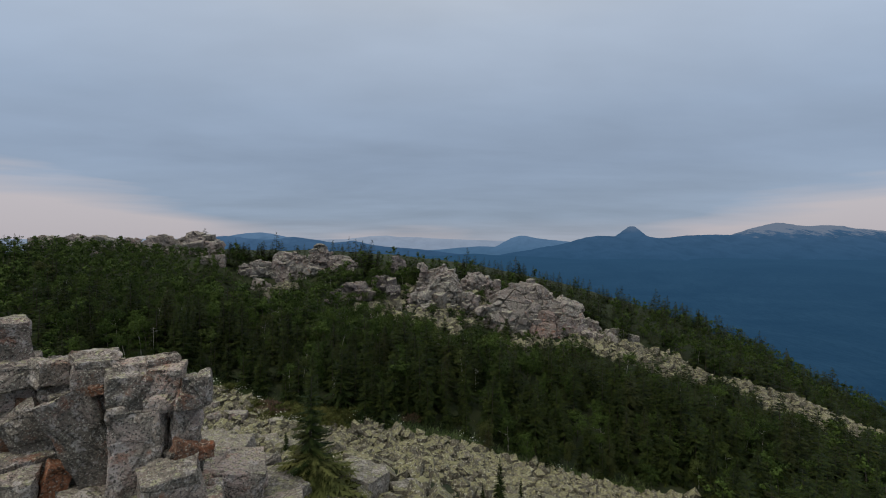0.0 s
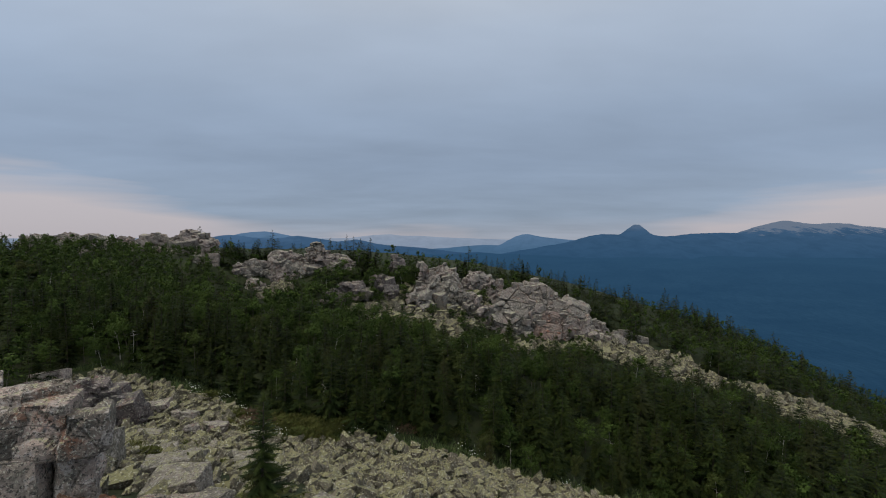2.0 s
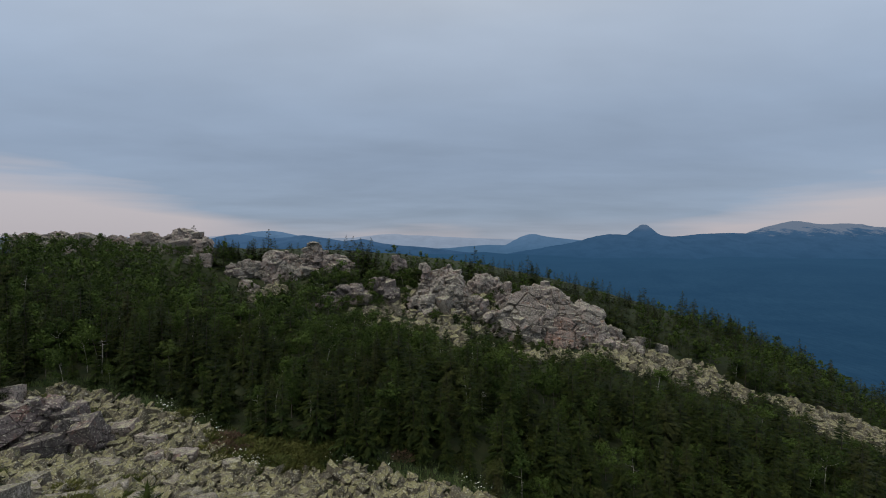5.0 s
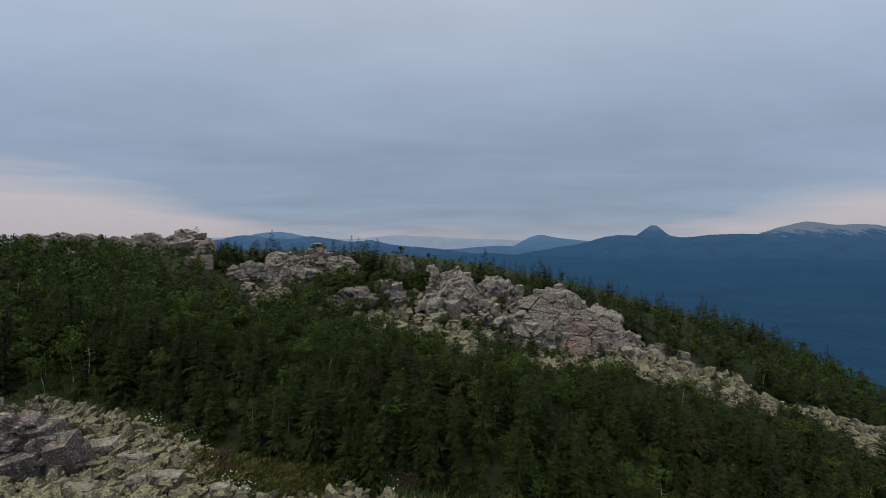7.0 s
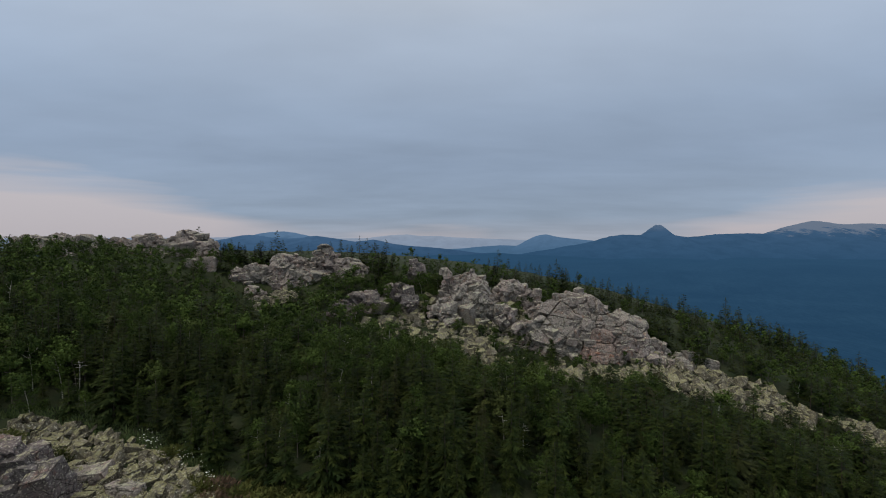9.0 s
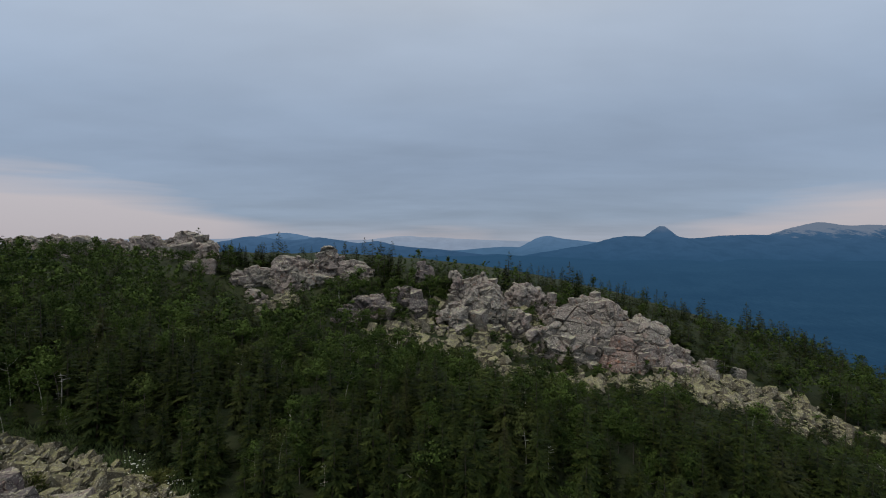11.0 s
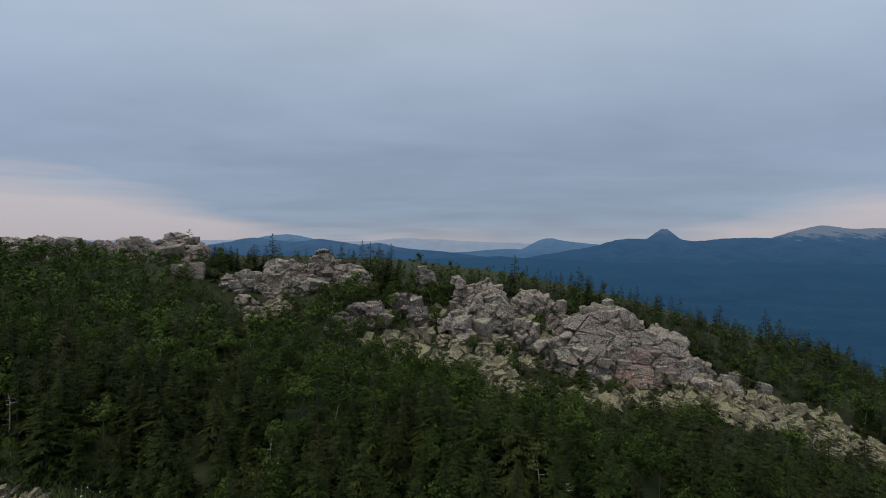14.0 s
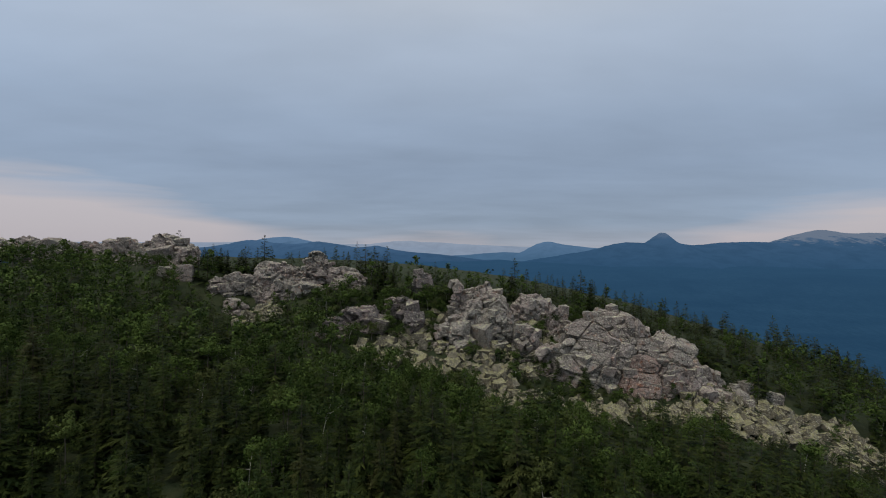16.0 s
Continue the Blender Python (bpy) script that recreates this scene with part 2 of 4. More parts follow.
def painted_haze(k, colour, near, far, haze):
    """Distant land seen through kilometres of air, its haze painted: an emissive colour takes over with the distance
    from the ridge.
    """
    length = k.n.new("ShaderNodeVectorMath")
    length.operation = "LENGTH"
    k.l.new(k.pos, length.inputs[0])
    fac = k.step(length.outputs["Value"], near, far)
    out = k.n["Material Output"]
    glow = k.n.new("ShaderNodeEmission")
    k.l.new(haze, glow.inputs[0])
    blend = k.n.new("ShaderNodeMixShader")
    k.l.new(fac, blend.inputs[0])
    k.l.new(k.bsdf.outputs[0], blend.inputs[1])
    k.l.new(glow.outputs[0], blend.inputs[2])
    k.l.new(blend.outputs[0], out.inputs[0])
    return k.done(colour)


k = Mat("forest_floor_and_hazed_valley", 0.95)
soil = k.mix(k.step(k.noise(0.5, 5, 0.65), 0.4, 0.62), (0.016, 0.027, 0.009), (0.032, 0.038, 0.014))
soil = k.mix(k.math("MULTIPLY", k.step(k.noise(4.0, 4, 0.7), 0.45, 0.7), 0.6), soil, (0.016, 0.018, 0.008))
# valley woods: blue air haze painted as emission, paler with distance
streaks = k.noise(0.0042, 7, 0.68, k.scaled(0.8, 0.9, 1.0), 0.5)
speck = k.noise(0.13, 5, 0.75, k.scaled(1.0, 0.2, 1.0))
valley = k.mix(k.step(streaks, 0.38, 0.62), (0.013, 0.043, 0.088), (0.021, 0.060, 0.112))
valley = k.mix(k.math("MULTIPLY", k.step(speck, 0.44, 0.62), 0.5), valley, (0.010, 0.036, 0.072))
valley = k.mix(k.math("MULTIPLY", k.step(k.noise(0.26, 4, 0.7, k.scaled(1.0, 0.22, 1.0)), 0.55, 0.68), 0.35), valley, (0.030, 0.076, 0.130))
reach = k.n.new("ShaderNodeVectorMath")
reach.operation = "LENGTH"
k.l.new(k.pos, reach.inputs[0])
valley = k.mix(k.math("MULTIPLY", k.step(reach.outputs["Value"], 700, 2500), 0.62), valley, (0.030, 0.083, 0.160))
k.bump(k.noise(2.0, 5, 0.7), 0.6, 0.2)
M_GROUND = painted_haze(k, soil, 190, 420, valley)


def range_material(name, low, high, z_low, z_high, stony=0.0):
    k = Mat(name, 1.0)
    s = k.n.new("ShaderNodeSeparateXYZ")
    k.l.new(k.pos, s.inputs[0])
    # the blue is air haze put into the emission, changing with height
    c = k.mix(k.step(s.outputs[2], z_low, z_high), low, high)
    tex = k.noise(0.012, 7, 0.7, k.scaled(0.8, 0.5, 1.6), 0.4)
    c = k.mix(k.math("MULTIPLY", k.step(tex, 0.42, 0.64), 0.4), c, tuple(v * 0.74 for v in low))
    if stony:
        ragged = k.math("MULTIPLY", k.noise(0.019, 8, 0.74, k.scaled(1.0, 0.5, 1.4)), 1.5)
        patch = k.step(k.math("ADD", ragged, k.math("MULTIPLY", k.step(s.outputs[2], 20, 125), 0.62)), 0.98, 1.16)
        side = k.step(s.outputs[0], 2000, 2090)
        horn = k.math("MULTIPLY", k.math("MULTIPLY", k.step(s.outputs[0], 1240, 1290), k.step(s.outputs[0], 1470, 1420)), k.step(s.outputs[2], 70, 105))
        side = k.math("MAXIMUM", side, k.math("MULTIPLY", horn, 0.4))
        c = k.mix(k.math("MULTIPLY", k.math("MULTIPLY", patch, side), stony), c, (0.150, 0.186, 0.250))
    return painted_haze(k, (0.04, 0.06, 0.05), 200, 420, c)


# glowing colours with the haze painted in, paler for the farther hills
M_RANGE = range_material("haze_painted_range", (0.027, 0.076, 0.150), (0.048, 0.104, 0.192), -110, 110, stony=0.85)
M_HILLS = range_material("haze_painted_hills", (0.026, 0.070, 0.140), (0.062, 0.125, 0.225), -120, 60)
M_LIGHT = range_material("haze_painted_lighter_hills", (0.062, 0.132, 0.232), (0.105, 0.185, 0.305), -60, 90)
M_PALE = range_material("haze_painted_far_hills", (0.235, 0.295, 0.395), (0.290, 0.340, 0.430), 0, 90)

# ---- mesh helpers ----


def part(name, bm, material, parent, label=""):
    me = bpy.data.meshes.new(name)
    bm.to_mesh(me)
    bm.free()
    me.materials.append(material)
    ob = new(name, me)
    ob.parent = parent
    return tagged(ob, label)


def mesh_from(name, verts, faces, material, smooth=False, normals=None):
    """A mesh from numpy arrays: n x 3 places, m x k corners, and normals at the places, if they are not those of the faces."""
    verts, faces = np.asarray(verts, np.float32), np.asarray(faces, np.int32)
    me = bpy.data.meshes.new(name)
    me.vertices.add(len(verts))
    me.vertices.foreach_set("co", verts.ravel())
    m, k = faces.shape
    me.loops.add(m * k)
    me.loops.foreach_set("vertex_index", faces.ravel())
    me.polygons.add(m)
    me.polygons.foreach_set("loop_start", np.arange(0, m * k, k, dtype=np.int32))
    me.polygons.foreach_set("loop_total", np.full(m, k, np.int32))
    me.polygons.foreach_set("use_smooth", np.full(m, smooth, bool))
    me.update(calc_edges=True)
    if normals is not None:
        me.polygons.foreach_set("use_smooth", np.ones(m, bool))
        me.normals_split_custom_set_from_vertices(np.asarray(normals, np.float32).tolist())
    me.materials.append(material)
    return me


def joined(pieces):
    """Verts and triangles of many (verts, tris) in one."""
    vs, fs, n = [], [], 0
    for v, f in pieces:
        vs.append(v)
        fs.append(np.asarray(f) + n)
        n += len(v)
    return np.concatenate(vs), np.concatenate(fs)


def turn(rx, ry, rz):
    return np.array(Euler((rx, ry, rz)).to_matrix())


def smoothstep(a, b, v):
    t = np.clip((np.asarray(v, float) - a) / (b - a), 0, 1)
    return t * t * (3 - 2 * t)


# ---- the lie of the land ----
SLOPE = np.array([(0, -15, 15), (0, -60, 16), (-9, -1, 13.2), (-4.4, 8, 11.2), (-19, 14, 11), (4, 12, 7.5), (-9, 22, 6.3), (-9, 30.5, 2.5), (0, 37, 1.7), (8, 38.5, -1.2),
                  (21, 41, -6), (-22, 34, 4.0), (-33, 32, 5.2), (-38, 45, 8.0), (-14, 43, 4.5), (3, 46, 3.3), (20, 54, 0.2), (33, 61, -2.5), (48, 62, -8), (-45, 10, 14)], float)
RIDGE = np.array([(0, 68, 5.0), (14, 69, 3.0), (28, 72, 2.2), (22, 77, 3.4), (11, 76.7, 3.6), (1.3, 76, 6.0), (-10, 83.5, 9.6), (50, 79, -1.2), (75, 80, -8.5), (91, 85, -17), (39, 83, 3.0), (72, 105, -1), (86, 106, -6.5), (110, 108, -13.5), (126, 110, -18.5), (10, 89, 13.2),
                  (-9, 89, 13.5), (-22, 78, 9.2), (-35, 91, 13), (-42, 92, 11.8), (-30, 98, 17.5), (-54, 98, 18), (-70, 111, 20.5), (-112, 128, 22.5), (-60, 62, 11.5), (27, 97, 11), (48, 97, 5)], float)
ANCHORS = np.concatenate([SLOPE, RIDGE])


def _kernel(a, b):
    return np.sqrt(((a[:, None, :2] - b[None, :, :2]) ** 2).sum(-1) + 9.0)


_n = len(ANCHORS)
_plane = np.c_[np.ones(_n), ANCHORS[:, :2]]
_lhs = np.block([[_kernel(ANCHORS, ANCHORS) - 0.6 * np.eye(_n), _plane], [_plane.T, np.zeros((3, 3))]])
_weights = np.linalg.solve(_lhs, np.r_[ANCHORS[:, 2], 0, 0, 0])


def ripple(x, y, s, seed):
    return np.sin(x * s + 1.7 * np.sin(y * s * 0.7 + seed)) * np.cos(y * s * 1.1 + 1.3 * np.sin(x * s * 0.6 + seed * 2))


def ground_z(x, y):
    x, y = np.atleast_1d(np.asarray(x, float)), np.atleast_1d(np.asarray(y, float))
    p = np.c_[x, y]
    near = _kernel(p, ANCHORS) @ _weights[:_n] + np.c_[np.ones(len(p)), p] @ _weights[_n:]
    near = near + 0.25 * ripple(x, y, 0.45, 1.0) + 0.12 * ripple(x, y, 1.3, 2.0)
    r = np.hypot(x, y - 30)
    far = -32 - 0.30 * np.clip(r - 150, 0, 700) * (1 - 0.25 * smoothstep(500, 850, r)) + 110 * smoothstep(1100, 2600, r)
    far = far + 5 * smoothstep(250, 900, r) * ripple(x, y, 0.011, 0.4)
    return near * (1 - smoothstep(112, 165, r)) + far * smoothstep(112, 165, r)


def gz(x, y):
    return float(ground_z(x, y)[0])


rings = np.concatenate([np.arange(0.6, 172, 1.6), np.geomspace(175, 4850, 46)])
spokes = np.linspace(0, 2 * np.pi, 481)[:-1]
rr, aa = np.meshgrid(rings, spokes, indexing="ij")
gx, gy = (rr * np.sin(aa)).ravel(), (rr * np.cos(aa)).ravel() + 30
gv = np.c_[gx, gy, ground_z(gx, gy)]
ni, nj = rr.shape
i, j = np.meshgrid(np.arange(ni - 1), np.arange(nj), indexing="ij")
j2 = (j + 1) % nj
gf = np.stack([i * nj + j, (i + 1) * nj + j, (i + 1) * nj + j2, i * nj + j2], -1).reshape(-1, 4)[:, ::-1]
ground = tagged(new("ground", mesh_from("ground", gv, gf, M_GROUND, True)), "mossy dark forest floor sloping away to the wooded valley with painted blue haze", "ground", kind="structure")

# ---- the distance ----


def mountains(name, profile, y_ridge, depth, foot, material, label, rough, seed):
    """A range along the view: its crest follows the profile of (sideways slope, upward slope) as seen from the ridge."""
    us, vs = np.array(profile).T
    u = np.linspace(us[0], us[-1], 620)
    t = np.interp(u, us, np.arange(len(us)))
    lo = np.clip(t.astype(int), 0, len(us) - 2)
    f = t - lo
    f = f * 0.75 + 0.25 * f * f * (3 - 2 * f)
    crest = 24 + y_ridge * (vs[lo] * (1 - f) + vs[lo + 1] * f)
    rows = np.linspace(-1, 0.35, 22)
    verts = []
    for s in rows:
        y = y_ridge + depth * s
        fall = np.clip(1 - abs(s), 0, 1) ** 1.25 if s < 0 else 1 - 1.2 * s
        x = u * y_ridge * (1 + 0.25 * depth / y_ridge * s)
        z = foot + (crest - foot) * fall
        z = z + rough * min(1, 4 * abs(s)) * (ripple(x, np.full_like(x, y), 0.012, seed) + 0.6 * ripple(x, np.full_like(x, y), 0.031, seed + 1))
        z = z + 0.12 * rough * ripple(x, np.full_like(x, y), 0.09, seed + 2)
        verts.append(np.c_[x, np.full_like(x, y), z])
    n = len(u)
    i, j = np.meshgrid(np.arange(len(rows) - 1), np.arange(n - 1), indexing="ij")
    faces = np.stack([i * n + j, i * n + j + 1, (i + 1) * n + j + 1, (i + 1) * n + j], -1).reshape(-1, 4)
    return tagged(new(name, mesh_from(name, np.concatenate(verts), faces, material, True)), label, "mountains", kind="structure")


MAIN = [(-0.0025, -0.0595), (0.0993, -0.0403), (0.2006, -0.0224), (0.2636, -0.011), (0.3075, -0.0027), (0.3263, 0.0042), (0.3464, 0.0099), (0.3764, 0.0137), (0.4139, 0.0131), (0.4226, 0.0194), (0.4325, 0.0269),
        (0.4375, 0.0302), (0.4440, 0.0348), (0.4478, 0.0368), (0.4520, 0.0340), (0.4587, 0.0286), (0.4713, 0.0181), (0.4813, 0.0124), (0.5075, 0.008), (0.5386, 0.0093), (0.5783, 0.0143), (0.6253, 0.0161), (0.681, 0.0155), (0.7018, 0.0218),
        (0.7337, 0.033), (0.7606, 0.0392), (0.7888, 0.0448), (0.8072, 0.0423), (0.8343, 0.0379), (0.8649, 0.0366), (0.8954, 0.0391), (0.926, 0.0378), (0.9541, 0.0316), (1.0175, 0.0266), (1.1148, 0.0141), (1.2959, -0.002)]
CONE = [(0.023, -0.0416), (0.0739, -0.0333), (0.0993, -0.0275), (0.1246, -0.0193), (0.1398, -0.011), (0.1575, -0.0008), (0.1751, 0.0081), (0.1903, 0.0125), (0.2029, 0.0131), (0.2181, 0.0093), (0.2357, 0.0062), (0.2635, 0.003),
        (0.2949, -0.0002), (0.3264, -0.0033), (0.3766, -0.0109), (0.4518, -0.021)]
HILLS = [(-1.0476, -0.0348), (-0.8476, -0.0216), (-0.6495, -0.0112), (-0.5708, -0.0034), (-0.525, 0.0037), (-0.4988, 0.0101), (-0.4766, 0.0133), (-0.4571, 0.012), (-0.4272, 0.0069), (-0.3883, 0.0043), (-0.352, 0.0062), (-0.3326, 0.0101),
         (-0.3209, 0.0107), (-0.3028, 0.0082), (-0.2719, 0.0037), (-0.2332, -0.0034), (-0.2075, -0.0008), (-0.1882, 0.0017), (-0.1715, -0.0015), (-0.1432, -0.0085), (-0.1112, -0.013), (-0.0536, -0.0168), (-0.0025, -0.0225), (0.0548, -0.0301),
         (0.0993, -0.0314), (0.1627, -0.0364), (0.2512, -0.0465)]
MID = [(-0.6497, -0.0215), (-0.5185, -0.0008), (-0.4793, 0.0082), (-0.4467, 0.0159), (-0.4206, 0.0191), (-0.3947, 0.0204), (-0.3726, 0.0178), (-0.3494, 0.0127), (-0.3235, 0.0069), (-0.2848, -0.0008), (-0.2075, -0.0136), (-0.1304, -0.0213),
       (-0.0536, -0.0225), (0.0102, -0.0199), (0.0611, -0.0148), (0.0992, -0.0123), (0.1373, -0.0135), (0.1879, -0.0211)]
PALE = [(-1.0467, 0.0044), (-0.781, 0.0044), (-0.5445, 0.0056), (-0.4923, 0.0082), (-0.3624, 0.0069), (-0.259, 0.003), (-0.2074, 0.0037), (-0.1714, 0.0081), (-0.1432, 0.0113), (-0.1111, 0.0126), (-0.0855, 0.0094), (-0.0408, 0.0087),
        (-0.0026, 0.0056), (0.0484, 0.0036), (0.0992, 0.0017), (0.1625, -0.0008), (0.2509, -0.0046)]
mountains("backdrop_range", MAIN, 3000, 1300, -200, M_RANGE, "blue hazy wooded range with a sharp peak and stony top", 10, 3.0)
mountains("backdrop_hills", HILLS, 3150, 1100, -190, M_HILLS, "low forested hills across the valley with blue haze in their colour", 7, 5.0)
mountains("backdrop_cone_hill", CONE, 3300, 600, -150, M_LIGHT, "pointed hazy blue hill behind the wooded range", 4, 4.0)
mountains("backdrop_middle_hills", MID, 3450, 400, -140, M_LIGHT, "lighter hills rising behind the low hills with blue haze in their colour", 3, 6.0)
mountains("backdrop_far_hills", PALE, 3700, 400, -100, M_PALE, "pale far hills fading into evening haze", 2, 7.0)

# ---- rocks ----
rng = np.random.default_rng(7)


def hull_block(r, corners=2, jitter=0.16, cut=0.22):
    """An angular cleaved block in a box of side 1: a hull over jittered, chipped corners. Verts and triangles."""
    bm = bmesh.new()
    for sx in (-0.5, 0.5):
        for sy in (-0.5, 0.5):
            for sz in (-0.5, 0.5):
                base = np.array([sx, sy, sz]) * (1 + r.uniform(-jitter, jitter, 3))
                for _ in range(corners):
                    bm.verts.new(base * (1 - r.uniform(0, cut, 3) * (r.random(3) < 0.7)))
    bmesh.ops.convex_hull(bm, input=bm.verts)
    bmesh.ops.delete(bm, geom=[v for v in bm.verts if not v.link_faces], context="VERTS")
    bmesh.ops.triangulate(bm, faces=bm.faces)
    bmesh.ops.recalc_face_normals(bm, faces=bm.faces)
    bm.verts.index_update()
    v = np.array([x.co[:] for x in bm.verts])
    f = np.array([[x.index for x in face.verts] for face in bm.faces])
    bm.free()
    return v, f


STONES = [hull_block(rng, 1, 0.34, 0.35) for i in range(16)]
BLOCKS = [hull_block(rng, 3, 0.2, 0.3) for i in range(14)]


def placed(block, centre, size, angles):
    v, f = block
    return (v * np.asarray(size)) @ turn(*angles).T + np.asarray(centre), f


def jointed(q, cell, seed):
    """How far a jointed rock stands out at q: whole blocks stand proud or back, with open cracks between them."""
    p = Vector((q[0] / cell[0] + seed, q[1] / cell[1] - seed, q[2] / cell[2] + 0.5 * seed))
    p += 0.13 * noise.noise_vector(p * 0.8)
    d, pts = noise.voronoi(p)
    crack = max(0.0, 1 - (d[1] - d[0]) / 0.075)
    tilt = noise.noise_vector(pts[0] * 4.1)
    return noise.noise(pts[0] * 5.3) * 1.6 + 1.9 * tilt.dot(p - pts[0]), crack


def worn(bm, amount, cell, seed, fine=0.16, depth=0.8):
    bm.normal_update()
    moves = []
    for p in bm.verts:
        a, ca = jointed(p.co, cell, seed)
        b, cb = jointed(p.co, [0.42 * s for s in cell], seed + 3.3)
        n = a + 0.3 * b - depth * ca - 0.14 * cb + fine * noise.fractal(p.co * (2.2 / min(cell)), 1.0, 2.0, 3)
        moves.append(p.normal * n * amount)
    for p, m in zip(bm.verts, moves):
        p.co += m
    return bm


def craggy(v, f, cuts, amount, seed, cell, fine=0.16):
    """The same block, finely divided and worn along its joints."""
    bm = bmesh.new()
    vs = [bm.verts.new(p) for p in v]
    for t in f:
        bm.faces.new([vs[i] for i in t])
    bmesh.ops.subdivide_edges(bm, edges=bm.edges, cuts=cuts, use_grid_fill=True)
    return worn(bm, amount, cell, seed, fine)


def rock_mass(centre, half, spin, dip, seed, cell, amount, level=5):
    """A rounded-square body of jointed rock."""
    bm = bmesh.new()
    bmesh.ops.create_icosphere(bm, subdivisions=level, radius=1.0)
    m = turn(dip[0], dip[1], spin)
    r = np.random.default_rng(int(abs(seed) * 97) + 5)
    planes = r.normal(0, 1, (26, 3))
    planes /= np.linalg.norm(planes, axis=1)[:, None]
    far = r.uniform(0.76, 1.0, 26)
    d = np.array([p.co[:] for p in bm.verts])
    d /= (np.abs(d) ** 4.5).sum(1)[:, None] ** (1 / 4.5)
    d *= np.minimum(1.0, (far / np.maximum(d @ planes.T, 1e-6)).min(1))[:, None]
    d = (d * half) @ m.T + np.asarray(centre)
    for p, q in zip(bm.verts, d):
        p.co = q
    return worn(bm, amount, cell, seed, 0.06, 1.15)


def thing(name, at, label, category, group="", kind=""):
    ob = new(name)
    ob.empty_display_size = 0.3
    ob.location = at
    return tagged(ob, label, category, group, kind)


def local(v, at):
    return v - np.asarray(at)


# the near tor: stacked, jointed quartzite; centre, size, turn of each block
TOR_AT = (-11.6, 2.1, 12.3)
tor = thing("rock_tor", TOR_AT, "tall weathered pinkish grey quartzite tor with lichen and rusty joints", "rock")
TOR = [
    ("block", (-16.17, 2.25, 20.33), (1.47, 1.80, 1.65), (0.02, 0.03, 0.79)),
    ("slab", (-15.82, 1.99, 19.26), (1.77, 2.20, 0.96), (0.03, -0.05, 0.78)),
    ("cap_stone", (-14.19, 1.96, 19.38), (0.89, 1.20, 0.83), (0.10, 0.15, 0.93)),
    ("cap_stone", (-14.52, 2.71, 19.46), (0.57, 0.80, 0.42), (0.10, 0.10, 0.82)),
    ("block", (-12.54, 1.88, 19.28), (1.48, 1.70, 1.24), (0.06, 0.08, 0.72)),
    ("cap_stone", (-10.79, 1.42, 19.60), (0.99, 1.00, 0.66), (0.05, -0.10, 0.31)),
    ("block", (-10.97, 1.24, 18.73), (1.42, 1.80, 1.65), (0.04, 0.03, 0.57)),
    ("cap_stone", (-10.01, 1.58, 19.74), (1.01, 0.90, 0.71), (0.03, -0.05, 0.67)),
    ("block", (-9.70, 1.23, 18.89), (1.01, 1.00, 1.47), (0.00, 0.05, 0.27)),
    ("cap_stone", (-8.71, 1.25, 18.97), (1.01, 0.80, 1.16), (0.03, 0.10, 0.57)),
    ("slab", (-9.17, 1.49, 17.13), (0.84, 0.90, 2.76), (0.00, 0.03, 0.53)),
    ("block", (-10.46, 1.02, 16.70), (1.51, 1.50, 3.47), (0.05, 0.04, 0.43)),
    ("slab", (-12.34, 1.14, 16.90), (1.39, 1.00, 4.06), (0.06, -0.30, 0.63)),
    ("slab", (-14.33, 1.57, 16.70), (1.11, 1.00, 3.16), (0.05, -0.42, 0.65)),
    ("block", (-15.83, 2.26, 17.89), (1.74, 1.80, 1.91), (0.02, 0.03, 0.78)),
    ("block", (-13.40, 2.12, 17.74), (1.87, 1.60, 2.08), (0.02, -0.10, 0.70)),
    ("slab", (-14.53, 0.85, 16.23), (1.62, 1.50, 1.19), (0.10, 0.12, 0.88)),
    ("slab", (-14.15, 0.24, 15.66), (1.30, 1.50, 1.56), (0.10, 0.10, 0.48)),
    ("slab", (-15.50, 1.50, 16.71), (1.03, 1.40, 1.31), (0.10, -0.10, 0.89)),
    ("slab", (-9.08, 0.34, 15.93), (1.74, 1.50, 1.48), (0.12, -0.10, 0.66)),
    ("slab", (-11.92, 0.75, 14.82), (1.67, 1.40, 1.74), (0.10, 0.10, 0.68)),
    ("slab", (-9.10, 1.20, 16.06), (1.18, 0.70, 1.61), (0.10, 0.10, 0.84)),
    ("slab", (-9.46, 1.46, 17.31), (0.55, 0.60, 1.58), (0.00, 0.10, 0.65)),
    ("slab", (-8.25, 3.30, 14.5), (2.4, 2.0, 1.7), (0.08, 0.1, 0.3)),
    ("slab", (-10.6, 0.6, 14.2), (3.4, 1.8, 3.0), (0.1, 0.0, 0.1)),
    ("slab", (-8.7, 0.5, 14.2), (2.2, 1.9, 2.6), (0.05, 0.0, 0.3)),
    ("slab", (-11.0, 2.2, 13.9), (4.6, 2.6, 3.2), (0.05, 0.04, 0.1)),
    ("slab", (-14.2, 1.6, 13.9), (3.4, 2.6, 3.0), (0.02, 0.1, 0.2)),
    ("slab", (-12.5, 3.0, 15.8), (2.8, 1.6, 5.0), (0.0, -0.03, 0.4)),
    ("slab", (-14.8, 3.6, 16.0), (3.4, 2.0, 5.8), (0.0, 0.05, 0.4)),
]
TOR_BLOCKS = [hull_block(rng, 2, 0.15, 0.26) for i in range(9)]
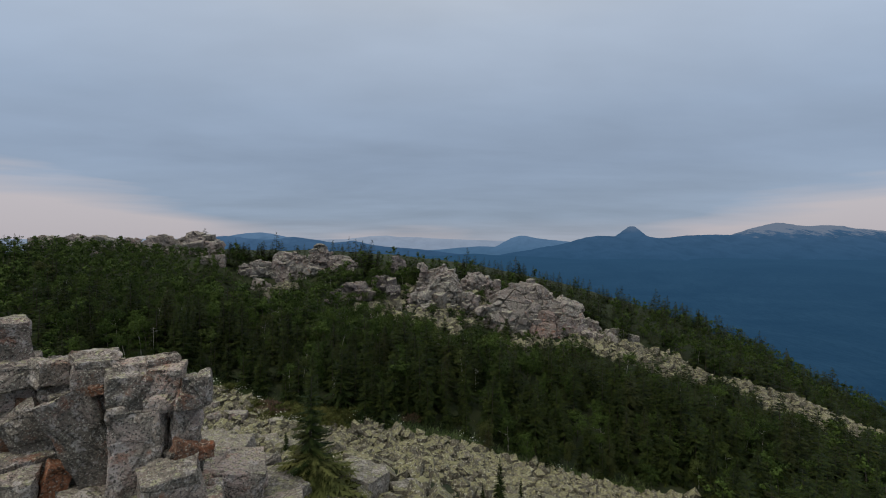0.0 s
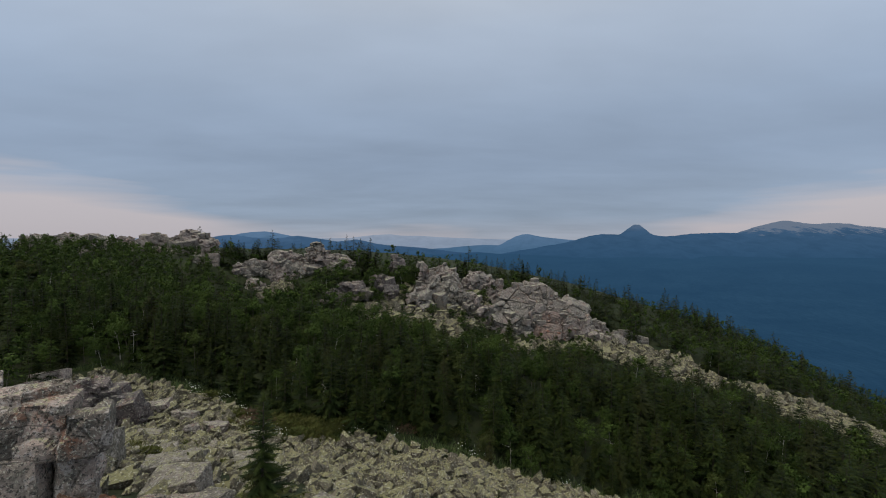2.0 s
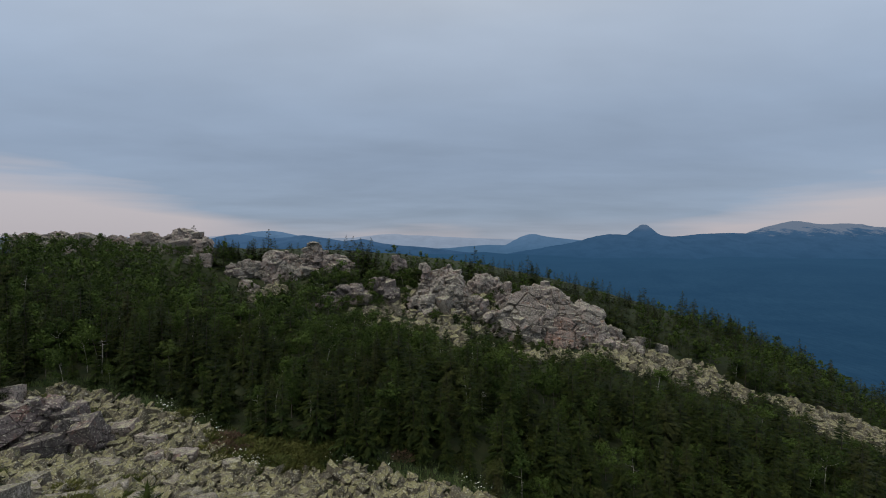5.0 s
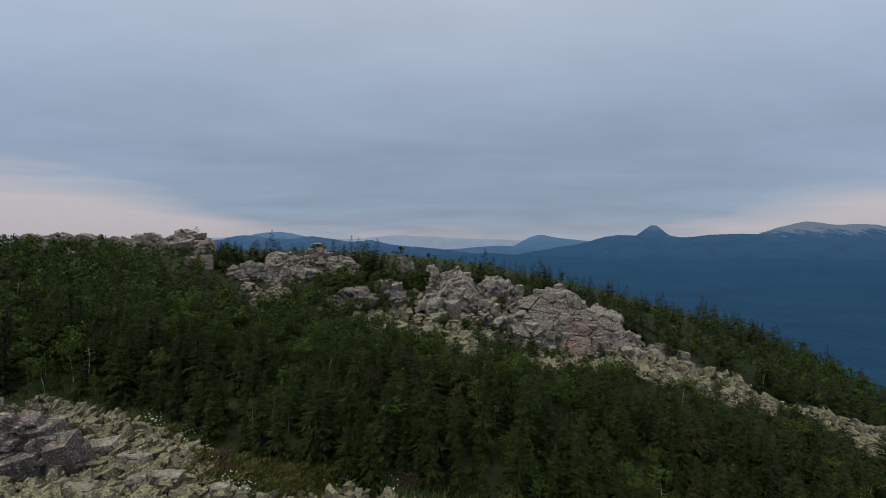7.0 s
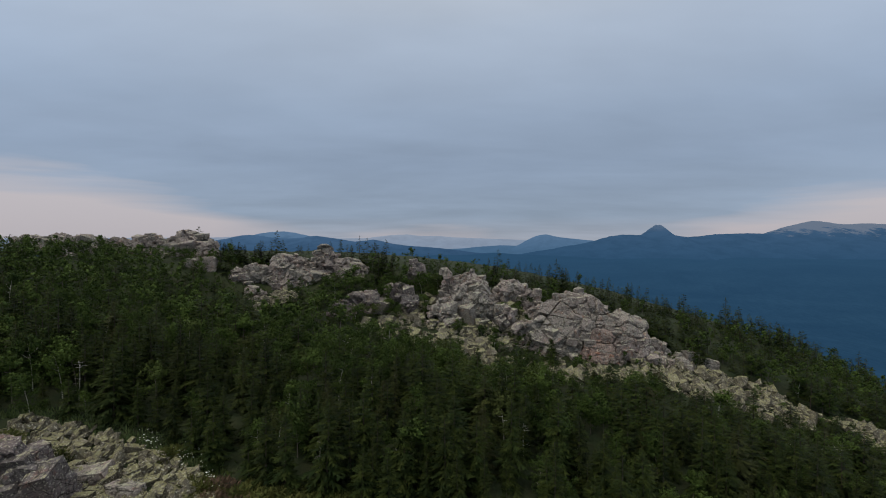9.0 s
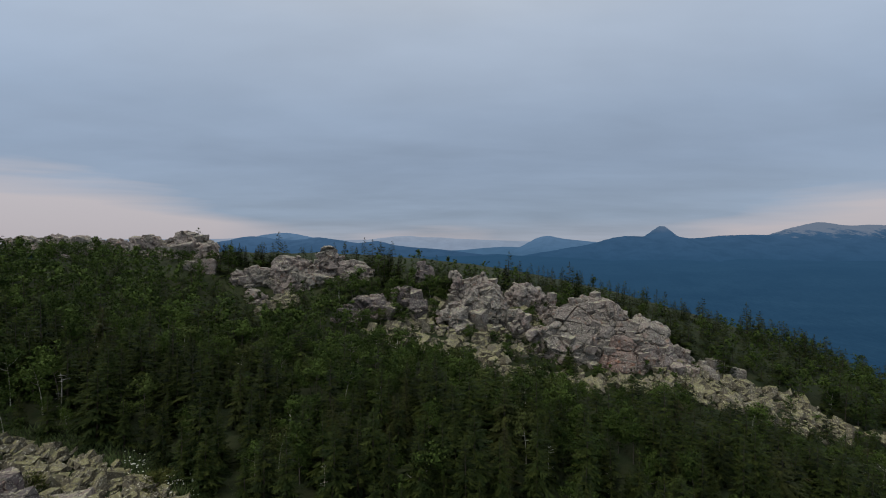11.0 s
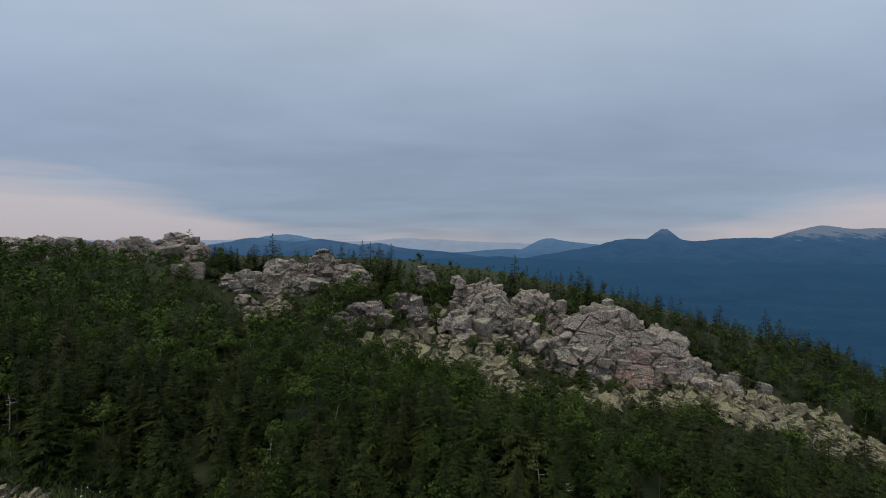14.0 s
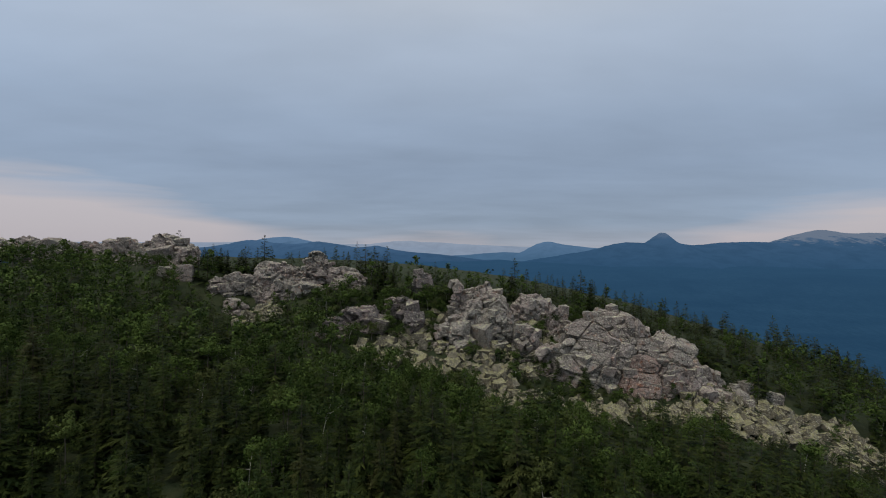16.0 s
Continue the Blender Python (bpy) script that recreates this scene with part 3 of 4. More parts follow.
for n, (name, c, s, a) in enumerate(TOR):
    v, f = placed(TOR_BLOCKS[n % 9], np.array(c) - (0, 0, 0.30 if name == "cap_stone" else 0.18), np.array(s) * 1.03, a)
    part(name, craggy(local(v, TOR_AT), f, 12, 0.08, n + 1.0, (1.1, 0.9, 1.1), 0.45), M_TOR, tor)
for c, s, a in (((-15.04, 1.76, 17.90), (0.56, 0.70, 0.54), (0.10, 0.20, 0.86)), ((-13.17, 0.82, 15.75), (0.71, 0.70, 1.10), (0.20, 0.30, 0.83)), ((-8.99, 0.96, 16.37), (0.74, 0.60, 1.21), (0.10, 0.25, 0.74)),
                ((-8.61, 1.36, 16.48), (0.83, 0.60, 0.46), (0.10, 0.00, 0.51)), ((-15.08, 1.12, 16.90), (0.55, 0.60, 0.80), (0.10, 0.00, 0.79)), ((-11.98, 1.10, 18.72), (0.46, 0.50, 0.30), (0.10, 0.00, 0.67))):
    v, f = placed(BLOCKS[5], c, s, a)
    part("slab", craggy(local(v, TOR_AT), f, 5, 0.06, c[2], (0.5, 0.5, 0.4)), M_RUSTY, tor, "rusty orange broken rock in a joint")

# large boulders on the near slope
BOULDERS = [((-9.2, 4.0), (2.6, 2.0, 1.7), 0.3), ((-7.4, 4.6), (2.4, 2.2, 1.5), 0.9), ((-7.2, 7.4), (1.8, 1.6, 1.5), 0.4), ((-4.2, 8.0), (2.6, 2.0, 1.5), -0.5), ((-9.6, 8.6), (2.2, 1.8, 1.4), 1.2),
            ((-19.6, 14.2), (3.6, 2.2, 2.2), 0.2), ((-23.5, 15.0), (3.6, 2.6, 2.4), -0.2), ((-15.8, 15.8), (2.2, 1.6, 1.2), 0.5), ((-12.0, 10.8), (2.4, 1.8, 1.4), 0.1), ((-2.0, 10.0), (1.5, 1.2, 0.9), 0.7),
            ((-22.2, 34.0), (2.2, 1.3, 1.1), 0.15), ((-24.2, 33.6), (1.3, 1.1, 1.1), 0.4), ((-26.3, 36.4), (2.4, 1.3, 1.0), -0.1), ((-17.6, 33.5), (1.5, 0.9, 1.0), 0.5), ((-30.5, 37.8), (3.4, 1.8, 1.0), 0.2),
            ((39.6, 82.6), (2.3, 1.9, 2.2), 0.3), ((43.0, 82.4), (2.6, 1.6, 1.7), -0.2), ((-41.5, 37.5), (3.4, 2.4, 1.8), 0.3), ((-54.5, 97.5), (3.8, 3.0, 3.0), 0.2), ((-57.5, 97.0), (3.2, 2.6, 1.9), -0.3),
            ((-22, 25), (2.25, 1.42, 0.75), 0.5), ((-24.5, 28), (1.95, 1.27, 0.68), 0.2), ((-19.5, 29.5), (2.1, 1.12, 0.68), -0.3), ((-17.5, 27), (1.8, 1.35, 0.75), 0.9), ((-21, 20.6), (2.25, 1.5, 0.9), 0.1), ((-25.5, 22.8), (1.8, 1.35, 0.83), 0.7),
            ((-15, 24), (2.2, 1.5, 0.9), 0.4), ((-28, 26), (1.95, 1.42, 0.83), -0.2), ((-27, 31.5), (2.2, 1.4, 0.8), 0.3), ((-18.5, 23.2), (2.0, 1.4, 0.8), 1.1), ((-13, 20), (1.95, 1.27, 0.75), 0.2), ((-13.6, 27.6), (1.8, 1.3, 0.8), 0.6),
            ((-10.5, 16.5), (2.2, 1.6, 1.0), 0.8), ((-8.4, 6.2), (2.0, 1.6, 1.2), 0.2), ((-10.4, 5.8), (1.7, 1.4, 1.2), 0.6), ((-11.5, 7.6), (1.9, 1.5, 1.1), 0.1), ((-6.6, 2.9), (2.2, 1.7, 1.5), 0.4)]
for n, ((x, y), s, a) in enumerate(BOULDERS):
    at = (x, y, gz(x, y))
    v, f = placed(BLOCKS[(n * 5 + 2) % len(BLOCKS)], (x, y, at[2] + s[2] * 0.32), s, (0.1 * math.sin(n), 0.12 * math.cos(2 * n), a))
    bm = craggy(local(v, at), f, 6, 0.06, 20 + n, (0.9, 0.8, 0.6))
    me = bpy.data.meshes.new("boulder")
    bm.to_mesh(me)
    bm.free()
    me.materials.append(M_TOR if y < 4 else M_SLAB if y < 32 else M_CRAG)
    ob = new("boulder", me)
    ob.location = at
    tagged(ob, "large grey angular boulder with pale yellow-green lichen", "boulder", "boulders on the slopes")


def crag(name, label, masses, material, seed, size=(0.8, 2.0), density=1.0, dip=(0.12, -0.10), low=-0.25, cell=(2.8, 2.4, 1.7), slabs=1.0, red=()):
    """A jointed outcrop: broad core blocks with many cleaved blocks lying against and on them.
    masses: x, y, half width, half depth, foot, top, turn."""
    r = np.random.default_rng(seed)
    ax, ay = np.mean([m[0] for m in masses]), np.mean([m[1] for m in masses])
    at = (ax, ay, gz(ax, ay))
    top = thing(name, at, label, "rock outcrop")
    rest = []
    for number, (x, y, hx, hy, foot, crest, spin) in enumerate(masses):
        h = crest - foot
        body = rock_mass(local(np.array((x, y, foot + h * 0.30)), at), (hx, hy, h * 0.70), spin, dip, seed + 0.37 * x, cell, 0.52 * min(1.0, h / 6 + 0.25), 7 if h * hx > 100 else 6 if h * hx > 34 and y < 95 else 5)
        part("rock_mass", body, M_REDROCK if number in red else material, top, "reddish cleaved face" if number in red else "")
        # great cleaved slabs that stand out of the face
        for _ in range(int(slabs * (hx + hy) * h / 8)):
            a, e = r.normal(-math.pi / 2, 0.9), r.uniform(0.0, 0.95)
            flat = math.sqrt(max(0.0, 1 - e ** 2.6)) * 0.86
            lx, ly = hx * math.cos(a) * flat, hy * math.sin(a) * flat
            px, py = x + lx * math.cos(spin) - ly * math.sin(spin), y + lx * math.sin(spin) + ly * math.cos(spin)
            s = min(r.uniform(1.6, 3.6), 0.62 * h)
            dims = s * np.array([r.uniform(0.9, 1.5), r.uniform(0.7, 1.0), r.uniform(0.6, 1.15)])
            ang = (dip[0] + 0.25 * e + r.normal(0, 0.12), dip[1] + r.normal(0, 0.2), spin + a + math.pi / 2 + r.normal(0, 0.2))
            rest.append((BLOCKS[r.integers(len(BLOCKS))], (px, py, foot + h * (0.05 + 0.80 * e)), dims, ang))
        n = int(density * 9 * (hx * hy + hx * h + hy * h) / 6)
        for _ in range(n):
            a, e = r.uniform(0, 2 * math.pi), r.uniform(low, 1.0)
            if r.random() < 0.55:
                a = r.normal(-math.pi / 2, 0.7)
            flat = math.sqrt(max(0.0, 1 - max(e, 0) ** 2.6))
            lx, ly = hx * math.cos(a) * flat * 0.98, hy * math.sin(a) * flat * 0.98
            px, py = x + lx * math.cos(spin) - ly * math.sin(spin), y + lx * math.sin(spin) + ly * math.cos(spin)
            pz = foot + h * (0.10 + 0.84 * max(e, 0)) + (0.4 * h * min(e, 0))
            s = r.uniform(*size) * (1.0 if r.random() < 0.35 else 0.5) * min(1.0, 0.35 + h / 9)
            dims = s * np.array([r.uniform(0.8, 1.5), r.uniform(0.6, 1.1), r.uniform(0.5, 1.1)])
            ang = (dip[0] + r.normal(0, 0.16), dip[1] + r.normal(0, 0.16), spin + r.choice([0.0, 0.5, 1.2]) + r.normal(0, 0.2))
            rest.append((BLOCKS[r.integers(len(BLOCKS))], (px, py, pz), dims, ang))
    rest.sort(key=lambda q: -q[2].max())
    shared = {}
    for block, c, d, ang in rest[:120]:
        key = id(block)
        if key not in shared:
            shared[key] = mesh_from("block", block[0], block[1], material)
        ob = new("block", shared[key])
        ob.parent = top
        ob.matrix_local = Matrix.LocRotScale(Vector(local(np.array(c), at)), Euler(ang), Vector(d))
    if rest[120:]:
        v, f = joined([placed(*q) for q in rest[120:]])
        ob = new("small_block", mesh_from("small_block", local(v, at), f, material))
        ob.parent = top
        tagged(ob, "small broken blocks", kind="stuff")
    return top


crag("rock_outcrop", "broad fractured pinkish grey outcrop above pale scree", [
    (21.0, 84.5, 10.0, 5.6, 1.5, 14.2, 0.10), (27.5, 83.0, 4.8, 4.8, 0.0, 11.6, -0.2), (34.0, 82.5, 3.4, 3.0, -1.5, 6.4, -0.3), (37.0, 81.5, 2.6, 2.4, -1.5, 4.6, -0.2), (12.2, 83.0, 5.6, 3.6, 3.5, 10.8, 0.25), (16.5, 81.0, 6.8, 3.0, 1.5, 10.6, 0.12),
    (24.0, 80.2, 5.4, 3.0, 0.5, 10.0, -0.1), (31.2, 80.5, 3.2, 3.2, -0.5, 7.2, -0.35), (20.5, 88.0, 3.2, 2.4, 8.0, 14.8, 0.1)], M_CRAG, 11, size=(0.7, 1.8), density=0.4, low=-0.1, cell=(3.6, 3.0, 2.8), slabs=0.2, red=(6,))
crag("rock_outcrop", "jagged grey crest of broken blocks with spruces behind", [
    (1.6, 86.5, 3.6, 3.0, 9.0, 17.0, 0.2), (-3.3, 88.0, 0.9, 1.0, 14.5, 18.7, 0.2), (1.8, 88.5, 2.2, 1.8, 13.0, 18.0, -0.1), (8.6, 88.5, 4.2, 2.2, 10.5, 16.8, 0.1), (-1.5, 89.5, 3.6, 2.0, 12.0, 16.8, 0.1),
    (-3.4, 83.8, 3.6, 2.2, 8.0, 13.6, 0.1), (7.0, 82.6, 2.1, 1.7, 6.5, 12.7, 0.3), (12.6, 87.0, 2.6, 2.0, 9.0, 14.9, 0.5), (3.0, 84.6, 3.0, 2.2, 8.5, 15.7, 0.1)], M_CRAG, 12, size=(0.5, 1.6), density=0.7, low=-0.25, slabs=0.3, cell=(2.4, 2.2, 2.0))
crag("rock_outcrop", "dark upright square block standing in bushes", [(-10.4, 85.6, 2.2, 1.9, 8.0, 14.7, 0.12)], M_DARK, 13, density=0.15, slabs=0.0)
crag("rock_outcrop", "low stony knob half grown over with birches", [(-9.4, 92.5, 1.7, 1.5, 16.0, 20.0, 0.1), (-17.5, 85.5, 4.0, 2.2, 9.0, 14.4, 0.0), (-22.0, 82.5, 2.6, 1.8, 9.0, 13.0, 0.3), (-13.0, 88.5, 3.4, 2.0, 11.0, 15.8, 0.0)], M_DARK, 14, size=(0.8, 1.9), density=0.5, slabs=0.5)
crag("rock_outcrop", "long sloping ledge of pale grey rock with a blocky summit", [
    (-29.5, 98.5, 3.2, 2.6, 16.5, 23.0, 0.1), (-37.5, 98.5, 5.0, 3.0, 15.0, 21.4, 0.15), (-33.5, 95.2, 6.5, 2.8, 12.5, 18.4, 0.1), (-45.0, 97.8, 5.5, 2.2, 13.5, 18.8, 0.2), (-24.0, 97.5, 4.2, 2.4, 15.0, 20.2, -0.1), (-42.5, 93.0, 2.2, 1.8, 9.8, 15.0, 0.1)], M_CRAG, 15, density=0.5, slabs=0.15, size=(0.5, 1.5))
crag("rock_outcrop", "rounded pale crag crowning the wooded hill", [
    (-66.5, 110.5, 6.6, 4.2, 17.0, 26.4, 0.1), (-76.5, 111.0, 6.6, 3.6, 18.0, 25.6, 0.2), (-61.5, 109.0, 3.6, 2.6, 18.0, 23.6, -0.1), (-72.0, 107.0, 4.6, 2.4, 17.0, 22.2, 0.0)], M_CRAG, 16, density=0.6, slabs=0.2, size=(0.6, 1.8))
crag("rock_outcrop", "scattered low rocks along the hill crest among spruces", [
    (-88, 114.0, 4.6, 2.4, 20.0, 24.4, 0.1), (-98, 117.0, 5.0, 2.4, 20.5, 25.0, 0.2), (-108, 119.0, 5.6, 2.6, 20.5, 25.4, 0.0), (-118, 121.0, 5.0, 2.6, 21, 25.0, 0.1), (-93, 108.0, 3.6, 2.0, 17.0, 20.6, 0.0)], M_CRAG, 17, density=0.8)
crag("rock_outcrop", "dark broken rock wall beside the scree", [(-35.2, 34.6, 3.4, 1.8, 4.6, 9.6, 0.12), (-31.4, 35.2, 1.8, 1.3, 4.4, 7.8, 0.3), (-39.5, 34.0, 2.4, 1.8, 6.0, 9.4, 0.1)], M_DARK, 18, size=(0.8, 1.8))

# ---- where scree lies, where woods stand ----


def edge_y(x):
    """The upper edge of the near scree."""
    return np.interp(x, [-44, -41, -36, -30, -25, -21.5, -18, -14, -12, -8, 0, 8, 14, 20, 30], [40, 41.5, 42.8, 42.3, 41.0, 38.5, 34.3, 33.3, 34.8, 36.0, 35.6, 35.6, 36.0, 38.0, 37.5])


def strip_y(x):
    """The middle of the scree that runs down the far ridge."""
    return np.interp(x, [24, 30, 38, 46, 52, 58, 63, 70, 76, 92], [73, 75, 77, 75.5, 75.5, 75, 71.5, 70, 70.5, 76])


def on_near_scree(x, y):
    return (y < edge_y(x)) & (x > -40) & (x < 30)


def on_far_scree(x, y):
    half = np.interp(x, [24, 30, 38, 46, 52, 56, 59, 63, 70, 76, 92], [2, 4.5, 5.0, 4.6, 4.0, 0.5, 0.5, 5.0, 6.0, 5.5, 4.0])
    strip = (np.abs(y - strip_y(x)) < half) & (x > 24) & (x < 95)
    apron = (((x - 15) / 10) ** 2 + ((y - 73.0) / 3.6) ** 2 < 1) | (((x + 3) / 8.0) ** 2 + ((y - 79.0) / 5.0) ** 2 < 1) | (((x - 2.5) / 2.4) ** 2 + ((y - 72.5) / 6.0) ** 2 < 1)
    upper = (((x + 36) / 4) ** 2 + ((y - 88.0) / 4) ** 2 < 1) | (((x + 10.5) / 8.0) ** 2 + ((y - 79.5) / 4.4) ** 2 < 1) | (((x + 1) / 12.0) ** 2 + ((y - 82.5) / 6.5) ** 2 < 1) | (((x - 12) / 7.0) ** 2 + ((y - 86.5) / 3.5) ** 2 < 1)
    return (strip | apron | upper) & ((ripple(x, y, 0.55, 0.8) + 0.5 * ripple(x, y, 1.4, 2.0) > -0.62) | (x > 28))


ROCKY = np.array([(20.5, 83.5, 12.5, 6.8), (29, 81.5, 6, 5), (3, 86, 9, 5), (9, 84, 5, 4), (-9.4, 86, 3, 3), (-36, 97.5, 14, 3.8), (-68, 110, 13, 5), (-11, 1.5, 6, 4), (-35.5, 34.5, 6, 3), (-18, 84.5, 4, 2), (-101, 117.0, 20, 3.0)])


def in_rocks(x, y):
    hit = np.zeros(len(x), bool)
    for cx, cy, a, b in ROCKY:
        hit |= ((x - cx) / a) ** 2 + ((y - cy) / b) ** 2 < 1
    return hit


def stone_rows(xs, ys, lo, hi, r, sink=0.1):
    zs = ground_z(xs, ys)
    rows = []
    for x, y, z in zip(xs, ys, zs):
        s = lo + (hi - lo) * r.random() ** 4.5
        d = s * np.array([r.uniform(0.8, 1.5), r.uniform(0.6, 1.1), r.uniform(0.4, 0.95)])
        rows.append((STONES[r.integers(len(STONES))], (x, y, z + d[2] * (0.5 - sink) * r.uniform(0.3, 1.2)), d, (r.normal(0, 0.6), r.normal(0, 0.6), r.uniform(0, 6.28))))
    return rows


def scree(name, label, rows, picked, material, joined_material):
    """One field of stones: the picked ones lie singly, the rest as one mass."""
    at = np.mean([q[1] for q in rows], 0)
    at = (at[0], at[1], gz(at[0], at[1]))
    top = thing(name, at, label, "scree", kind="structure")
    shared = {}
    singles = sorted((q for q in rows if picked(q)), key=lambda q: -q[2].max())[:300]
    taken = {id(q) for q in singles}
    for block, c, d, ang in singles:
        if id(block) not in shared:
            shared[id(block)] = mesh_from("stone", block[0], block[1], material)
        ob = new("stone", shared[id(block)])
        ob.parent = top
        ob.matrix_local = Matrix.LocRotScale(Vector(local(np.array(c), at)), Euler(ang), Vector(d))
    v, f = joined([placed(*q) for q in rows if id(q) not in taken])
    ob = new("rubble", mesh_from("rubble", local(v, at), f, joined_material))
    ob.parent = top
    tagged(ob, "smaller scree stones", kind="stuff")
    return top


r = np.random.default_rng(3)
xs, ys = r.uniform(-40, 30, 32000), r.uniform(4, 43.5, 32000)
keep = on_near_scree(xs, ys) & ~in_rocks(xs, ys) & ((ys > 24) | (r.random(len(xs)) < 0.35)) & (np.abs(xs) < ys + 18)
near_rows = stone_rows(xs[keep], ys[keep], 0.2, 1.15, r)
scree("scree_1", "pale grey-green field of broken lichen-covered stones", near_rows, lambda q: q[1][1] > 26, M_STONE, M_SCREE)
xs, ys = r.uniform(-42, 96, 24000), r.uniform(60, 96, 24000)
keep = on_far_scree(xs, ys)
far_rows = stone_rows(xs[keep], ys[keep], 0.28, 1.7, r)
scree("scree_2", "pale broken scree running down the ridge below the outcrop", far_rows, lambda q: True, M_STONE, M_SCREE)

# ---- trees ----


def tube(points, radii, sides=5):
    """A tapered tube through the points."""
    pts = np.asarray(points, float)
    v, f = [], []
    for i, p in enumerate(pts):
        d = pts[min(i + 1, len(pts) - 1)] - pts[max(i - 1, 0)]
        d = d / (np.linalg.norm(d) + 1e-9)
        a = np.cross(d, (0.3, 1, 0.2))
        a /= np.linalg.norm(a)
        b = np.cross(d, a)
        for s in range(sides):
            t = 2 * math.pi * s / sides
            v.append(p + radii[i] * (math.cos(t) * a + math.sin(t) * b))
    for i in range(len(pts) - 1):
        for s in range(sides):
            a, b = i * sides + s, i * sides + (s + 1) % sides
            f += [(a, b, b + sides), (a, b + sides, a + sides)]
    return np.array(v), np.array(f)


def facing(v, f, n):
    """Turns each spray so that it faces the way that its place on the crown faces. Verts, triangles, normals."""
    v, f, n = np.array(v), np.array(f), np.array(n)
    n /= np.linalg.norm(n, axis=1)[:, None] + 1e-6
    a, b, c = v[f[:, 0]], v[f[:, 1]], v[f[:, 2]]
    away = (np.cross(b - a, c - a) * n[f].mean(1)).sum(1) < 0
    return v, np.where(away[:, None], f[:, ::-1], f), n


UP = np.array([0.0, 0.0, 1.0])


def boughs(r, v, f, n, axis, base, top, height, radius, fine, bare, thin=0.08):
    """Whorls of drooping boughs: each is a serrated fan on a curved spine, with needles hanging under it."""
    z, gap = base, height / (15, 21, 30)[fine]
    steps = (2, 3, 7)[fine]
    while z < top:
        t = z / height
        reach = radius * ((1 - t) ** bare) * r.uniform(0.75, 1.1) + 0.018 * height
        for _ in range((r.integers(6, 8), r.integers(9, 11), r.integers(11, 14))[fine]):
            if r.random() < thin:
                continue
            a, length = r.uniform(0, 2 * math.pi), reach * r.uniform(0.62, 1.15)
            out, side = np.array([math.cos(a), math.sin(a), 0]), np.array([-math.sin(a), math.cos(a), 0])
            rise, start = r.uniform(-0.05, 0.2) + 0.6 * t * t, axis(min(z + r.uniform(-0.6, 0.6) * gap, 0.985 * height))
            spine = [start + out * length * q + UP * length * (rise * q - 0.38 * q * q + 0.12 * q ** 4) for q in np.linspace(0.12, 1, steps + 1)]
            k0 = len(v)
            v.extend(spine)
            n.extend([out * 0.55 + UP * 0.85] * (steps + 1))
            for q in range(1, steps + 1):
                w = length * (0.30 * (1 - q / steps) + 0.17) * r.uniform(0.75, 1.25) * (1.25, 0.95, 0.62)[fine]
                drop = UP * -w * r.uniform(0.0, 0.5)
                k = len(v)
                v.extend((spine[q] + side * w + out * w * r.uniform(0.3, 1.0) + drop, spine[q] - side * w + out * w * r.uniform(0.3, 1.0) + drop))
                n.extend((side * 0.55 + out * 0.6 + UP * 0.35, -side * 0.55 + out * 0.6 + UP * 0.35))
                f.extend(((k0 + q - 1, k, k0 + q), (k0 + q - 1, k0 + q, k + 1)))
                if fine or q == 2:
                    v.append((spine[q - 1] + spine[q]) / 2 - UP * w * r.uniform(0.45, 0.9) + side * r.normal(0, 0.2 * w))
                    n.append(out * 0.8 - UP * 0.55)
                    f.append((k0 + q - 1, k0 + q, k + 2))
        z += gap * r.uniform(0.6, 1.25) * (1.15 - 0.45 * t)


def spruce(r, height, radius, fine):
    """Trunk and crown of a spruce."""
    lean = r.normal(0, 0.02, 2)
    axis = lambda z: np.array([lean[0] * z, lean[1] * z, z])  # noqa: E731
    trunk = tube([axis(z) for z in np.linspace(-0.3, height * 0.99, 3)], np.linspace(0.017 * height, 0.004, 3), 5 if fine else 3)
    v, f, n = [], [], []
    boughs(r, v, f, n, axis, height * r.uniform(0.03, 0.09), height * 0.985, height, radius, fine, r.uniform(0.70, 0.95))
    k = len(v)
    v.extend((axis(height * 1.02), axis(height * 0.94) + (0.012 * height, 0, 0), axis(height * 0.94) - (0.008 * height, 0.012 * height, 0), axis(height * 0.94) + (-0.006 * height, 0.012 * height, 0)))
    n.extend((UP, UP + (1, 0, 0), UP - (0.7, 1, 0), UP + (-0.7, 1, 0)))
    f.extend(((k, k + 1, k + 2), (k, k + 2, k + 3), (k, k + 3, k + 1)))
    return trunk, facing(v, f, n)


